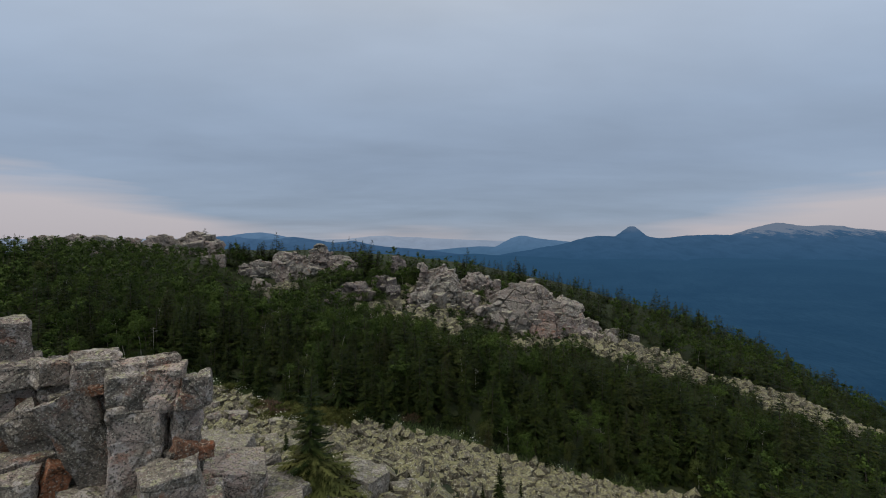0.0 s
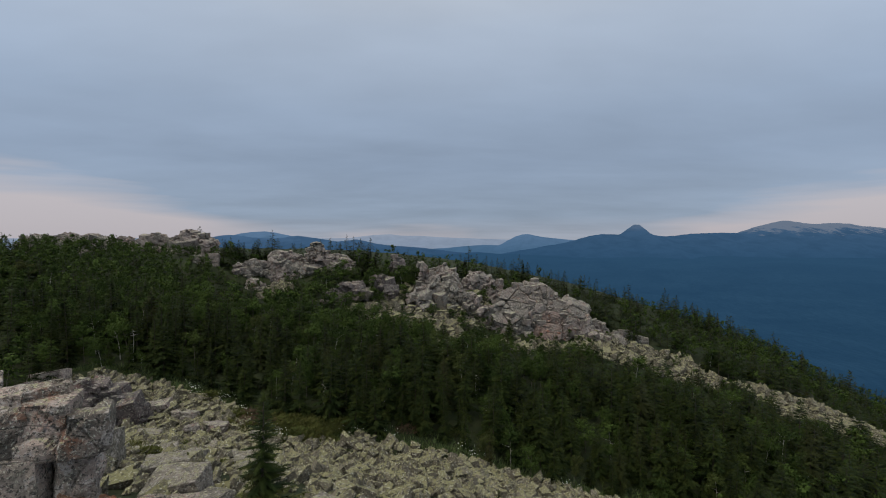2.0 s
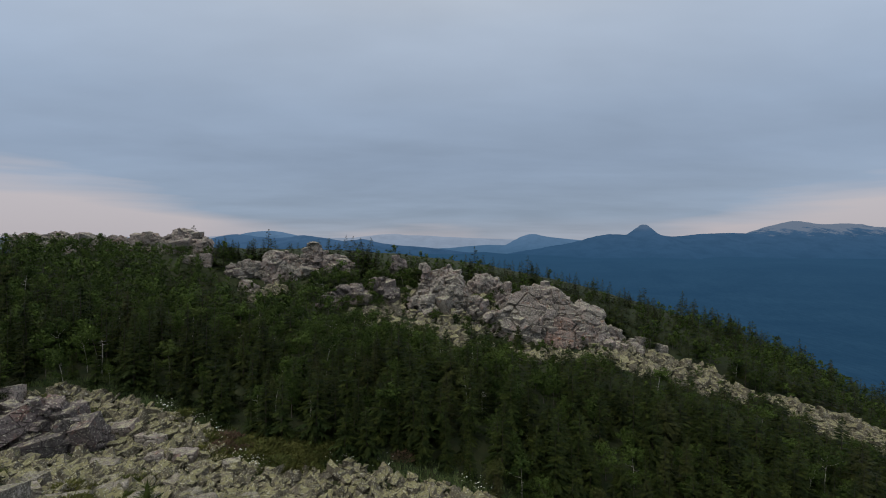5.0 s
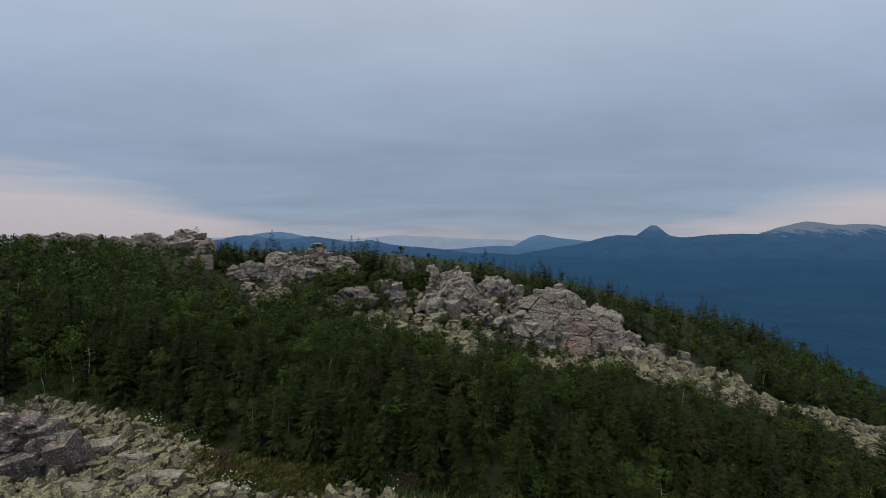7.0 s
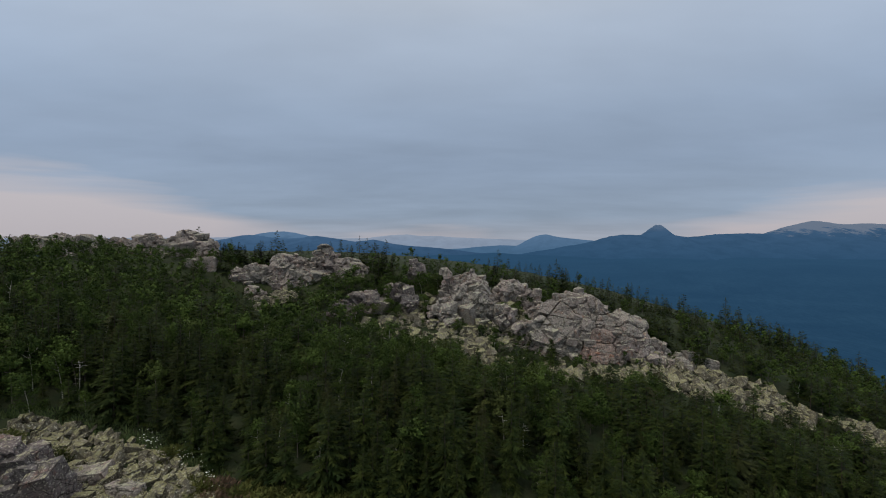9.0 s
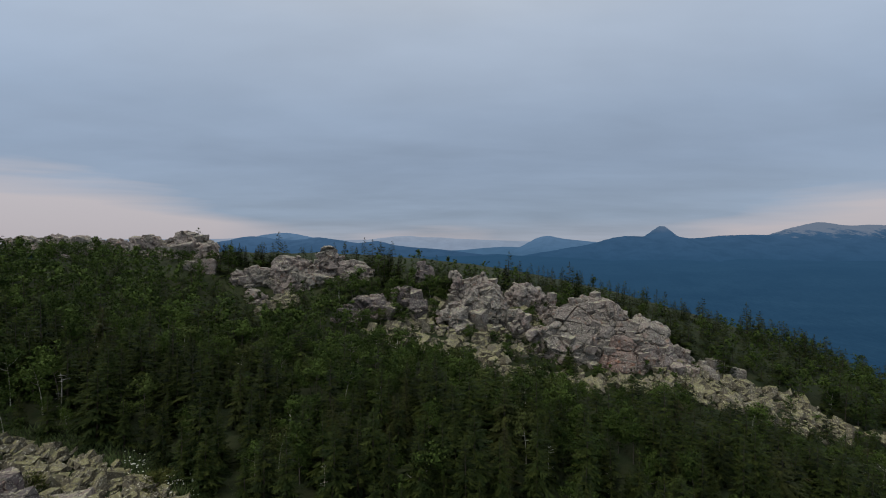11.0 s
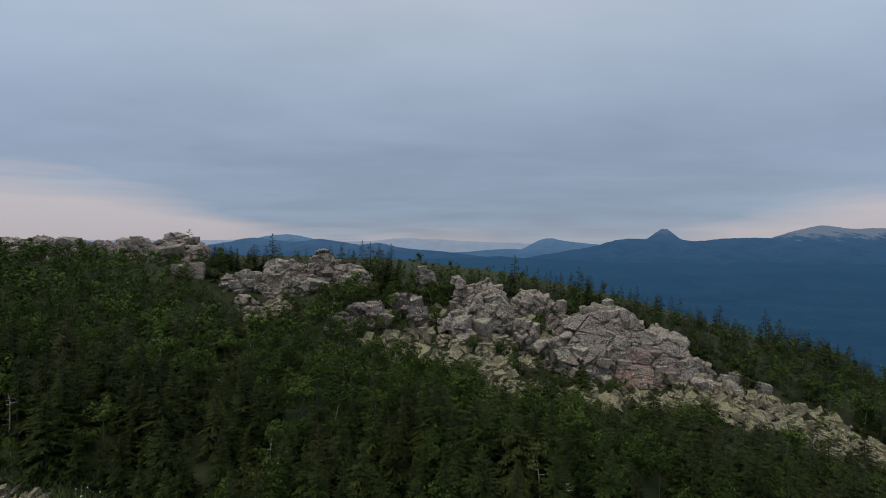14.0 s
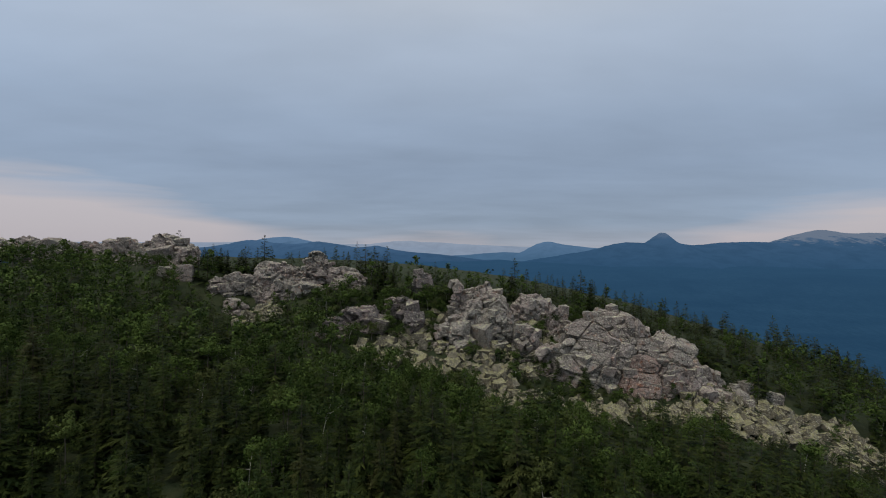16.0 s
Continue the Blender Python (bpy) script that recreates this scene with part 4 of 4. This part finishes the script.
def birch(r, height, radius, fine):
    """Trunk with limbs, and a crown of leaf clumps with gaps."""
    bend = r.normal(0, 0.08, 2)
    axis = lambda t: np.array([bend[0] * height * t * t, bend[1] * height * t * t, height * t])  # noqa: E731
    pieces = [tube([axis(t) for t in np.linspace(-0.06, 0.93, 5)], np.linspace(0.013 * height, 0.006, 5), 5 if fine else 3)]
    clumps = []
    for _ in range(15 if fine else 10):
        t = r.uniform(0.14, 0.92)
        a, reach = r.uniform(0, 6.28), radius * r.uniform(0.4, 0.95) * (1.15 - 0.7 * abs(t - 0.45) * 2)
        p0 = axis(t)
        p2 = p0 + np.array([math.cos(a) * reach, math.sin(a) * reach, reach * r.uniform(0.35, 1.0)])
        p1 = (p0 + p2) / 2 + np.array([0, 0, -0.1 * reach])
        if fine and len(pieces) < 4:
            pieces.append(tube([p0, p1, p2], (0.008 * height, 0.005 * height, 0.003), 4))
        for q in np.linspace(0.4, 1.1, 5 if fine else 3):
            clumps.append((p0 + (p2 - p0) * q + r.normal(0, 0.13 * radius, 3), radius * r.uniform(0.20, 0.36)))
    for _ in range(6):
        clumps.append((axis(r.uniform(0.72, 1.02)) + r.normal(0, 0.10 * radius, 3), radius * r.uniform(0.16, 0.28)))
    v, f, n = [], [], []
    for c, s in clumps:
        n_leaf = 25 if fine else 11
        d = r.normal(0, 1, (n_leaf, 3))
        d /= np.linalg.norm(d, axis=1)[:, None]
        p = c + d * s * r.uniform(0.45, 1.0, (n_leaf, 1)) * (1, 1, 0.75)
        size = (0.082 if fine else 0.138) * r.uniform(0.65, 1.3, (n_leaf, 1))
        face = d + r.normal(0, 0.55, (n_leaf, 3))
        a = np.cross(face, r.normal(0, 1, (n_leaf, 3)))
        a *= size / np.linalg.norm(a, axis=1)[:, None]
        b = np.cross(face, a)
        b *= 0.7 * size / np.linalg.norm(b, axis=1)[:, None]
        out = d * (1, 1, 0.9) + (0, 0, 0.12) + 0.35 * (c - axis(0.5)) / radius
        for i in range(n_leaf):
            k = len(v)
            v.extend((p[i] - a[i] - b[i] * 0.6, p[i] + b[i] * 1.4, p[i] + a[i] - b[i] * 0.6))
            n.extend([out[i]] * 3)
            f.append((k, k + 1, k + 2))
    return pieces, facing(v, f, n)


def dead_tree(r, height):
    pieces = [tube([(0.05 * math.sin(3 * t) * height * t, 0, height * t) for t in np.linspace(-0.05, 1, 6)], np.linspace(0.020 * height, 0.008, 6))]
    limbs = []
    for _ in range(16):
        t, a = r.uniform(0.2, 0.97), r.uniform(0, 6.28)
        p = np.array([0.05 * math.sin(3 * t) * height * t, 0, height * t])
        n = r.uniform(0.12, 0.30) * height * (1.1 - 0.6 * t)
        q = p + n * np.array([math.cos(a), math.sin(a), r.uniform(-0.3, 0.45)])
        w = (p + q) / 2 + np.array([0, 0, 0.06 * n])
        limbs.append(joined([tube([p, w, q], (0.006 * height, 0.004 * height, 0.002), 3), tube([w, w + 0.5 * n * np.array([math.cos(a + 0.8), math.sin(a + 0.8), 0.2])], (0.003 * height, 0.0015), 3)]))
    return pieces[0], limbs


def as_thing(name, label, category, group, parts):
    top = thing(name, (0, 0, 0), label, category, group)
    for part_name, data, mat in parts:
        ob = new(part_name, mesh_from(part_name, data[0], data[1], mat, normals=data[2] if len(data) > 2 else None))
        if part_name == "trunk":
            stem = ob
        ob.parent = stem if part_name == "limb" else top
    return top


r = np.random.default_rng(21)
H0 = 4.5
spruces = [as_thing("spruce", "dark green narrow spruce standing in mixed mountain woods", "tree", "spruces on the slope", [("trunk", t, M_BARK), ("crown", c, M_SPRUCE)])
           for t, c in (spruce(r, H0, r.uniform(1.1, 1.5), 1) for _ in range(7))]
lone_spruces = [as_thing("spruce", "lone dark spruce growing between lichen-covered rocks", "tree", "spruces among the rocks", [("trunk", t, M_BARK), ("crown", c, M_SPRUCE_FAR)])
                for t, c in (spruce(r, H0, r.uniform(1.0, 1.3), 2) for _ in range(3))]
birches = [as_thing("birch", "light green slender birch standing in mixed mountain woods", "tree", "birches on the slope", [("trunk" if not m else "limb", q, M_GREYBIRCH if n % 4 else M_BIRCH) for m, q in enumerate(t)] + [("crown", c, M_LEAF)])
           for n, (t, c) in enumerate(birch(r, H0, r.uniform(1.3, 1.7), 1) for _ in range(7))]
deads = [as_thing("dead_tree", "bare grey dead tree with broken limbs among spruces", "tree", "dead trees", [("trunk", t, M_DEAD)] + [("limb", q, M_DEAD) for q in c]) for t, c in (dead_tree(r, H0) for _ in range(2))]
far_spruces, far_birches = [spruce(r, H0, r.uniform(1.05, 1.4), 0) for _ in range(6)], [(t[0], c) for t, c in (birch(r, H0, r.uniform(1.3, 1.7), 0) for _ in range(6))]
used = set()


def stand(models, n, x, y, height, spin, width=1.0):
    """Sets a tree on the ground: the first use of a model is the model itself."""
    ob = models[n % len(models)]
    m = pose(x, y, gz(x, y) - 0.05, 0, 0, math.degrees(spin))
    s = height / H0
    if ob.name in used:
        ob = copy_thing(ob, m)
    else:
        used.add(ob.name)
        ob.matrix_basis = m
    ob.scale = (s * width, s * width, s)
    return ob


# a slender spruce over a broad skirt of creeping boughs
trunk_data, crown_data = spruce(r, H0, 0.88, 2)
v, f, n = [], [], []
boughs(r, v, f, n, lambda z: np.array([0.15, 0.0, z]), 0.05, 1.7, 2.3, 1.75, 2, 0.75, 0.2)
skirted = as_thing("spruce", "slender spruce with a broad skirt of low olive-green boughs among boulders", "tree", "spruces among the rocks", [("trunk", trunk_data, M_BARK), ("crown", crown_data, M_SPRUCE_FAR), ("skirt", facing(v, f, n), M_SHRUB)])
skirted.matrix_basis = pose(-6.1, 5.8, gz(-6.1, 5.8) - 0.1)
skirted.scale = (1.42, 1.42, 1.36)

# trees and saplings that stand apart on the rocks and the crest
SINGLES = [(-110, 125, 5.0, 0.8), (-117, 127, 4.2, 0.8), (-104, 125, 3.8, 0.9), (-99.5, 122, 3.6, 0.9), (-95.5, 120, 3.4, 0.9), (-92, 119, 3.4, 0.9), (-88, 118, 3.2, 0.9), (-113, 124, 3.6, 0.9), (-107.5, 123.5, 3.8, 0.9),
           (-54.5, 104, 4.4, 0.9), (-52.5, 105, 4.0, 0.9), (-50, 104.5, 4.6, 0.85), (-48, 105, 4.0, 0.9), (-46.4, 104.5, 3.8, 0.9), (-44.6, 105, 3.6, 0.9), (3.6, 12.6, 3.2, 0.6), (4.9, 12.8, 2.2, 0.55), (6.3, 13.4, 1.6, 0.6), (2.6, 13.2, 1.4, 0.6), (-9.4, 12.6, 1.8, 0.9), (-22.8, 17.0, 2.2, 1.0), (-21.0, 18.0, 1.6, 1.0), (-26.5, 22.0, 3.4, 1.0), (-28.6, 22.6, 3.0, 1.0),
           (6.4, 93.6, 4.8, 0.8), (4.7, 92.8, 3.4, 0.8), (-14.6, 94.0, 5.4, 0.7), (-16.4, 94.6, 5.8, 0.75), (20.6, 96.0, 6.0, 0.6), (22.8, 96.0, 4.0, 0.7), (18.4, 95.0, 3.4, 0.8), (72.0, 106.3, 5.4, 0.8), (74.2, 106.3, 5.6, 0.8), (-113.8, 128.5, 5.2, 0.8),
           (-51.2, 104.0, 5.0, 0.8), (-107.0, 126, 4.0, 0.8), (14.2, 76.2, 4.6, 1.0), (-122.0, 131, 4.4, 0.7)]
for n, (x, y, h, w) in enumerate(SINGLES):
    stand(lone_spruces if y < 40 else spruces, n, x, y, h, n * 1.3, w * (1.0 if y < 40 else 1.3))
for n, (x, y, h) in enumerate([(-38.9, 46.6, 4.2), (-24.2, 86.2, 3.0), (5.2, 47.0, 3.6), (-13.2, 41.5, 2.6), (10.4, 46.8, 3.4)]):
    stand(deads, n, x, y, h, n * 2.1)

# the woods
r = np.random.default_rng(5)
step = 2.3
xs, ys = np.meshgrid(np.arange(-160, 140, step), np.arange(14, 140, step))
xs, ys = (xs + r.uniform(-1.0, 1.0, xs.shape)).ravel(), (ys + r.uniform(-1.0, 1.0, ys.shape)).ravel()
crest_y = np.interp(xs, [-160, -113, -70, -54, -30, -9, 10, 27, 48, 72, 90, 130], [142, 136, 119, 109, 109, 104, 103, 107, 110, 112, 114, 118])
keep = ~on_near_scree(xs, ys) & ~on_far_scree(xs, ys) & ~in_rocks(xs, ys) & (ys < crest_y) & (np.abs(xs) < (ys + 16) * 1.04) & (r.random(len(xs)) < np.where(ys > 70, 0.88, 0.97))
keep &= ((xs + 17) / 7.5) ** 2 + ((ys - 35.4) / 2.6) ** 2 > 1
keep &= ~((xs > -40) & (xs < 28) & (ys < 33)) & ((ys > 24) | (xs < -33))
xs, ys, crest_y = xs[keep], ys[keep], crest_y[keep]
zs = ground_z(xs, ys)
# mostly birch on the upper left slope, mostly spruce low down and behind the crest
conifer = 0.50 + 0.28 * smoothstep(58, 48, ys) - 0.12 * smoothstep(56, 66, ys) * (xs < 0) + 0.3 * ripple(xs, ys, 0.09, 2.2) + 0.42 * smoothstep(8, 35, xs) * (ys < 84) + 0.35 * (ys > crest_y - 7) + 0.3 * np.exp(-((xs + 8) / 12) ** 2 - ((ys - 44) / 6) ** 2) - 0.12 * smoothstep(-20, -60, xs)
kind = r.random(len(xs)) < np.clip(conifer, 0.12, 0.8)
open_edge = (np.abs(ys - edge_y(xs)) < 2.5) | ((ys > 66) & (ys < 76) & (xs > -5) & (xs < 60))
heights = np.where(kind, r.uniform(3.2, 7.2, len(xs)), r.uniform(3.0, 5.8, len(xs))) * np.where(open_edge, 0.72, 1.0) * np.where(ys > 80, 0.85, 1.0) * np.where((ys > 90) & (xs > -8), np.where(xs > 60, 1.05, 0.82), 1.0)
# some spruces tower over the rest
heights = np.where(kind & (r.random(len(xs)) < 0.14), heights * 1.25, heights)
# low, stunted growth in front of open scree and rock
free = r.random(len(xs)) > np.where(kind, 0.16, 0.0)
for ahead in (7.0, 5.5, 4.0, 2.5, 1.2):
    stunted = (on_far_scree(xs, ys + ahead) | in_rocks(xs, ys + ahead)) & free
    heights = np.where(stunted, np.minimum(heights, (1.5 + 0.42 * ahead) * r.uniform(0.7, 1.2, len(xs))), heights)
for ahead in (9.0, 11.5, 14.0, 17.0):
    heights = np.where(in_rocks(xs, ys + ahead) & (xs < -20) & (ys > 70), np.minimum(heights, r.uniform(2.9, 4.6, len(xs)) + 0.1 * (ahead - 9)), heights)
order = np.argsort(ys)
counts = {True: len(SINGLES) - 15, False: 0}
mass = {"st": [], "sc": [], "bt": [], "bc": []}
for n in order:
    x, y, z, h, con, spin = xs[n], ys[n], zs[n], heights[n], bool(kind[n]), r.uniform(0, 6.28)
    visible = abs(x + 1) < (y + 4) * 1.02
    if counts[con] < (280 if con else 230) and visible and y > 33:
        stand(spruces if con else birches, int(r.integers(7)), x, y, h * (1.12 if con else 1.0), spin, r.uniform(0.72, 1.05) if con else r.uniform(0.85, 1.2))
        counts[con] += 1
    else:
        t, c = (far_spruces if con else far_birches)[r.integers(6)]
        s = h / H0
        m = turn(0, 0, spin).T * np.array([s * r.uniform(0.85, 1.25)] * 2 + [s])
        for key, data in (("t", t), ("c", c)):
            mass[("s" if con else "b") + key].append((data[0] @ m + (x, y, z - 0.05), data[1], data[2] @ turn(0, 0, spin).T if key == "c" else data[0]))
for _ in range(900):
    x, y = r.uniform(-45, 62), r.uniform(58, 92)
    near_rock = bool((on_far_scree(np.array([x]), np.array([y + 4.0])) | in_rocks(np.array([x]), np.array([y + 3.0])) | on_far_scree(np.array([x]), np.array([y])))[0])
    on_stone = bool((on_far_scree(np.array([x]), np.array([y])))[0])
    if not near_rock or bool(in_rocks(np.array([x]), np.array([y]))[0]) or (on_stone and r.random() > 0.16):
        continue
    t, c = far_birches[r.integers(6)] if r.random() < 0.6 else far_spruces[r.integers(6)]
    con, s = c is far_spruces[0][1] or any(c is q[1] for q in far_spruces), r.uniform(0.22, 0.45)
    spin = r.uniform(0, 6.28)
    m = turn(0, 0, spin).T * np.array([s * 1.5] * 2 + [s])
    for key, data in (("t", t), ("c", c)):
        mass[("s" if con else "b") + key].append((data[0] @ m + (x, y, gz(x, y) - 0.05), data[1], data[2] @ turn(0, 0, spin).T if key == "c" else data[0]))
woods = thing("conifer_woods", (0, 80, gz(0, 80)), "dense dark spruce woods covering the slopes of the ridge", "woods", kind="stuff")
leafy = thing("birch_woods", (-30, 80, gz(-30, 80)), "dense green birch woods covering the slopes of the ridge", "woods", kind="stuff")
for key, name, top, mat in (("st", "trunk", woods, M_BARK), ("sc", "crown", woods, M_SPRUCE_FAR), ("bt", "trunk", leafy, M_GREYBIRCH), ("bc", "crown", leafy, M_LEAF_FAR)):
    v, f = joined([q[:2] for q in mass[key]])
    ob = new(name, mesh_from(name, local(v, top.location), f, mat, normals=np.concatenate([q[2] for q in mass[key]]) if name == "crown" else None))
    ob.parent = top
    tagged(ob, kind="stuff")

# ---- shrubs, flowers, grass ----


def shrub_mesh(r, material, n=1000, spread=1.0, tall=0.55):
    v, f = [], []
    for _ in range(n):
        a, q = r.uniform(0, 6.28), math.sqrt(r.random())
        h = tall * (1 - 0.75 * q * q) * r.uniform(0.35, 1.1)
        p = np.array([spread * q * math.cos(a), spread * q * math.sin(a) * 0.8, h * 0.8])
        out = np.array([math.cos(a + r.normal(0, 0.6)), math.sin(a + r.normal(0, 0.6)), r.uniform(0.2, 1.3)]) * r.uniform(0.06, 0.13)
        side = np.cross(out, r.normal(0, 1, 3))
        side = side / (np.linalg.norm(side) + 1e-6) * 0.028
        k = len(v)
        v.extend((p - side, p + side, p + out + side * 0.4, p + out - side * 0.4))
        f += [(k, k + 1, k + 2), (k, k + 2, k + 3)]
    stems = []
    for a in np.linspace(0, 6.28, 9)[:-1]:
        stems.append(tube([(0, 0, -0.1), (0.4 * spread * math.cos(a), 0.35 * spread * math.sin(a), tall * 0.35), (0.75 * spread * math.cos(a), 0.6 * spread * math.sin(a), tall * 0.45)], (0.03, 0.02, 0.008), 3))
    return joined(stems), (np.array(v), np.array(f))


r = np.random.default_rng(31)
junipers = [as_thing("juniper_bush", "low spreading olive-green juniper bush among scree stones", "shrub", "junipers on the scree", [("stem", s, M_BARK), ("foliage", c, M_SHRUB)]) for s, c in (shrub_mesh(r, M_SHRUB) for _ in range(3))]
reds = [as_thing("dwarf_shrub", "reddish brown dwarf shrub at the edge of the scree", "shrub", "dwarf shrubs by the woods", [("stem", s, M_BARK), ("foliage", c, M_REDSHRUB)]) for s, c in (shrub_mesh(r, M_REDSHRUB, 800, 1.0, 0.65) for _ in range(2))]
BUSHES = [(-20.2, 24.2, 3.2, 0), (-23.4, 25.8, 2.6, 0), (-18.8, 21.4, 2.2, 0), (-9.3, 7.3, 2.0, 0), (-22.5, 38.4, 4.0, 0), (-20.4, 38.2, 4.0, 1), (-17.4, 38.0, 4.4, 0), (-15.0, 37.6, 4.2, 0), (-12.6, 37.4, 4.2, 0), (-10.4, 37.8, 3.6, 0), (-21.5, 37.2, 4.4, 0), (-19.5, 35.0, 4.0, 0), (-16.2, 36.8, 4.6, 0), (-14.0, 36.6, 4.4, 0), (-13.0, 33.8, 3.2, 0), (-11.2, 36.6, 3.6, 0), (-18.4, 37.6, 4.0, 0), (-23.0, 29.6, 3.0, 0), (-23.5, 28.6, 3.2, 0), (-17.0, 34.6, 4.2, 0), (-14.2, 34.4, 4.0, 0), (-19.8, 36.2, 3.8, 1), (-17.6, 36.4, 3.6, 1), (-11.6, 34.9, 3.4, 0), (-30.0, 38.2, 3.0, 0), (-34.5, 39.0, 4.0, 0), (-38.5, 38.5, 4.2, 0), (-20.0, 19.5, 3.2, 0), (-24.0, 24.5, 3.4, 0),
          (-5.6, 6.6, 4.2, 0), (-7.0, 6.2, 3.4, 0), (-3.2, 38.2, 3.0, 1), (2.4, 39.6, 3.0, 0), (-8.6, 37.4, 3.0, 0), (-26.5, 41.5, 3.6, 0), (-22.5, 37.8, 3.6, 0), (7.0, 41.0, 3.0, 0), (12.0, 42.0, 3.2, 0), (-15.5, 21.5, 2.4, 0),
          (-12.5, 35.6, 4.4, 0), (-15.6, 35.6, 4.6, 0), (-21.6, 35.6, 3.0, 0), (-9.5, 13.5, 2.6, 0), (-28.0, 17.5, 3.6, 0), (-32.0, 26.5, 3.6, 0)]
for n, (x, y, s, k) in enumerate(BUSHES):
    ob = stand(reds if k else junipers, n, x, y, H0 * s / 2.2, n * 1.9)
far_shrubs = [(-7.0, 86.0, 4.2), (-6.5, 84.0, 3.6), (-14.2, 83.6, 4.6), (-5.5, 87.5, 4.4), (-8.0, 89.0, 5.2), (9.8, 80.2, 3.2), (13.6, 78.6, 3.2), (11.0, 82.6, 3.6), (9.5, 84.8, 3.6), (11.2, 83.6, 3.0), (10.6, 86.2, 3.4), (-19.0, 80.0, 5.0), (-21.5, 78.5, 5.0), (-16.0, 82.0, 4.5), (-13.5, 84.5, 4.5), (-11.5, 89.5, 4.5), (-15.5, 90.5, 5.0), (-6.0, 88.5, 4.0), (-7.0, 91.5, 5.0), (-4.6, 92.0, 5.0), (-18.0, 88.0, 5.0), (-24.0, 86.0, 5.5), (-23.0, 90.5, 5.5), (8.5, 80.5, 3.4), (10.0, 85.8, 3.6), (2.6, 83.6, 3.0), (-26.5, 84.0, 5.5), (-27.0, 90.0, 5.0), (14.8, 89.5, 4.4), (24.0, 90.0, 4.0), (-1.0, 80.5, 3.4), (5.6, 80.0, 3.4), (12.0, 86.5, 4.0), (8.0, 84.5, 4.0), (3.0, 80.0, 3.0), (5.0, 77.0, 4.0), (12.5, 79.5, 3.0), (-12.0, 83.0, 4.5), (-16.0, 87.0, 5.0), (-5.0, 90.5, 5.0), (-13.0, 91.5, 5.0), (16.0, 88.5, 4.0), (56.0, 79.5, 5.5), (58.0, 77.0, 5.5), (46.5, 84.5, 4.5), (-20.0, 90.0, 5.0), (-60.5, 99.0, 5.0), (34.5, 86.5, 3.6)]
for n, (x, y, s) in enumerate(far_shrubs):
    ob = stand(birches, n, x, y, s * 0.62, n * 2.3, 1.7)
    ob["label"] = "low bushy young birch growing between rocks of the crest"

# tall white-flowered herbs and grass along the edge of the woods
pieces, blades = [], []
for _ in range(330):
    clump = (-29, -24.5, -21.5, -17.5, -15.8, -8.5, -5.0, 4.0, 14.0)[r.integers(9)]
    x = clump + r.normal(0, 0.8)
    y = float(edge_y(x)) + r.normal(0.6, 0.55)
    z = gz(x, y) + r.uniform(0.35, 0.85)
    s = r.uniform(0.05, 0.11)
    pieces.append(placed(STONES[r.integers(16)], (x, y, z), (s, s, s * 0.45), (r.normal(0, 0.3), r.normal(0, 0.3), 0)))
    blades.append(tube([(x, y, z - 0.85), (x, y, z)], (0.012, 0.008), 3))
for _ in range(9000):
    x = r.uniform(-42, 26)
    y = float(edge_y(x)) + abs(r.normal(0.2, 1.5)) - 0.3
    z, h = gz(x, y), r.uniform(0.15, 0.6)
    a, w = r.uniform(0, 6.28), r.uniform(0.03, 0.09)
    d = np.array([math.cos(a), math.sin(a), 0])
    p = np.array([x, y, z - 0.02])
    blades.append((np.array([p - d * w, p + d * w, p + np.array([r.normal(0, 0.15), r.normal(0, 0.15), h])]), np.array([(0, 1, 2)])))
flowers = new("white_flowers", mesh_from("white_flowers", *joined(pieces), M_FLOWER))
tagged(flowers, "scattered white flower heads along the woods' edge", "flowers", kind="stuff")
grass = new("tall_grass", mesh_from("tall_grass", *joined(blades), M_GRASS))
tagged(grass, "tufts of green grass and herbs beside the scree", "grass", kind="stuff")
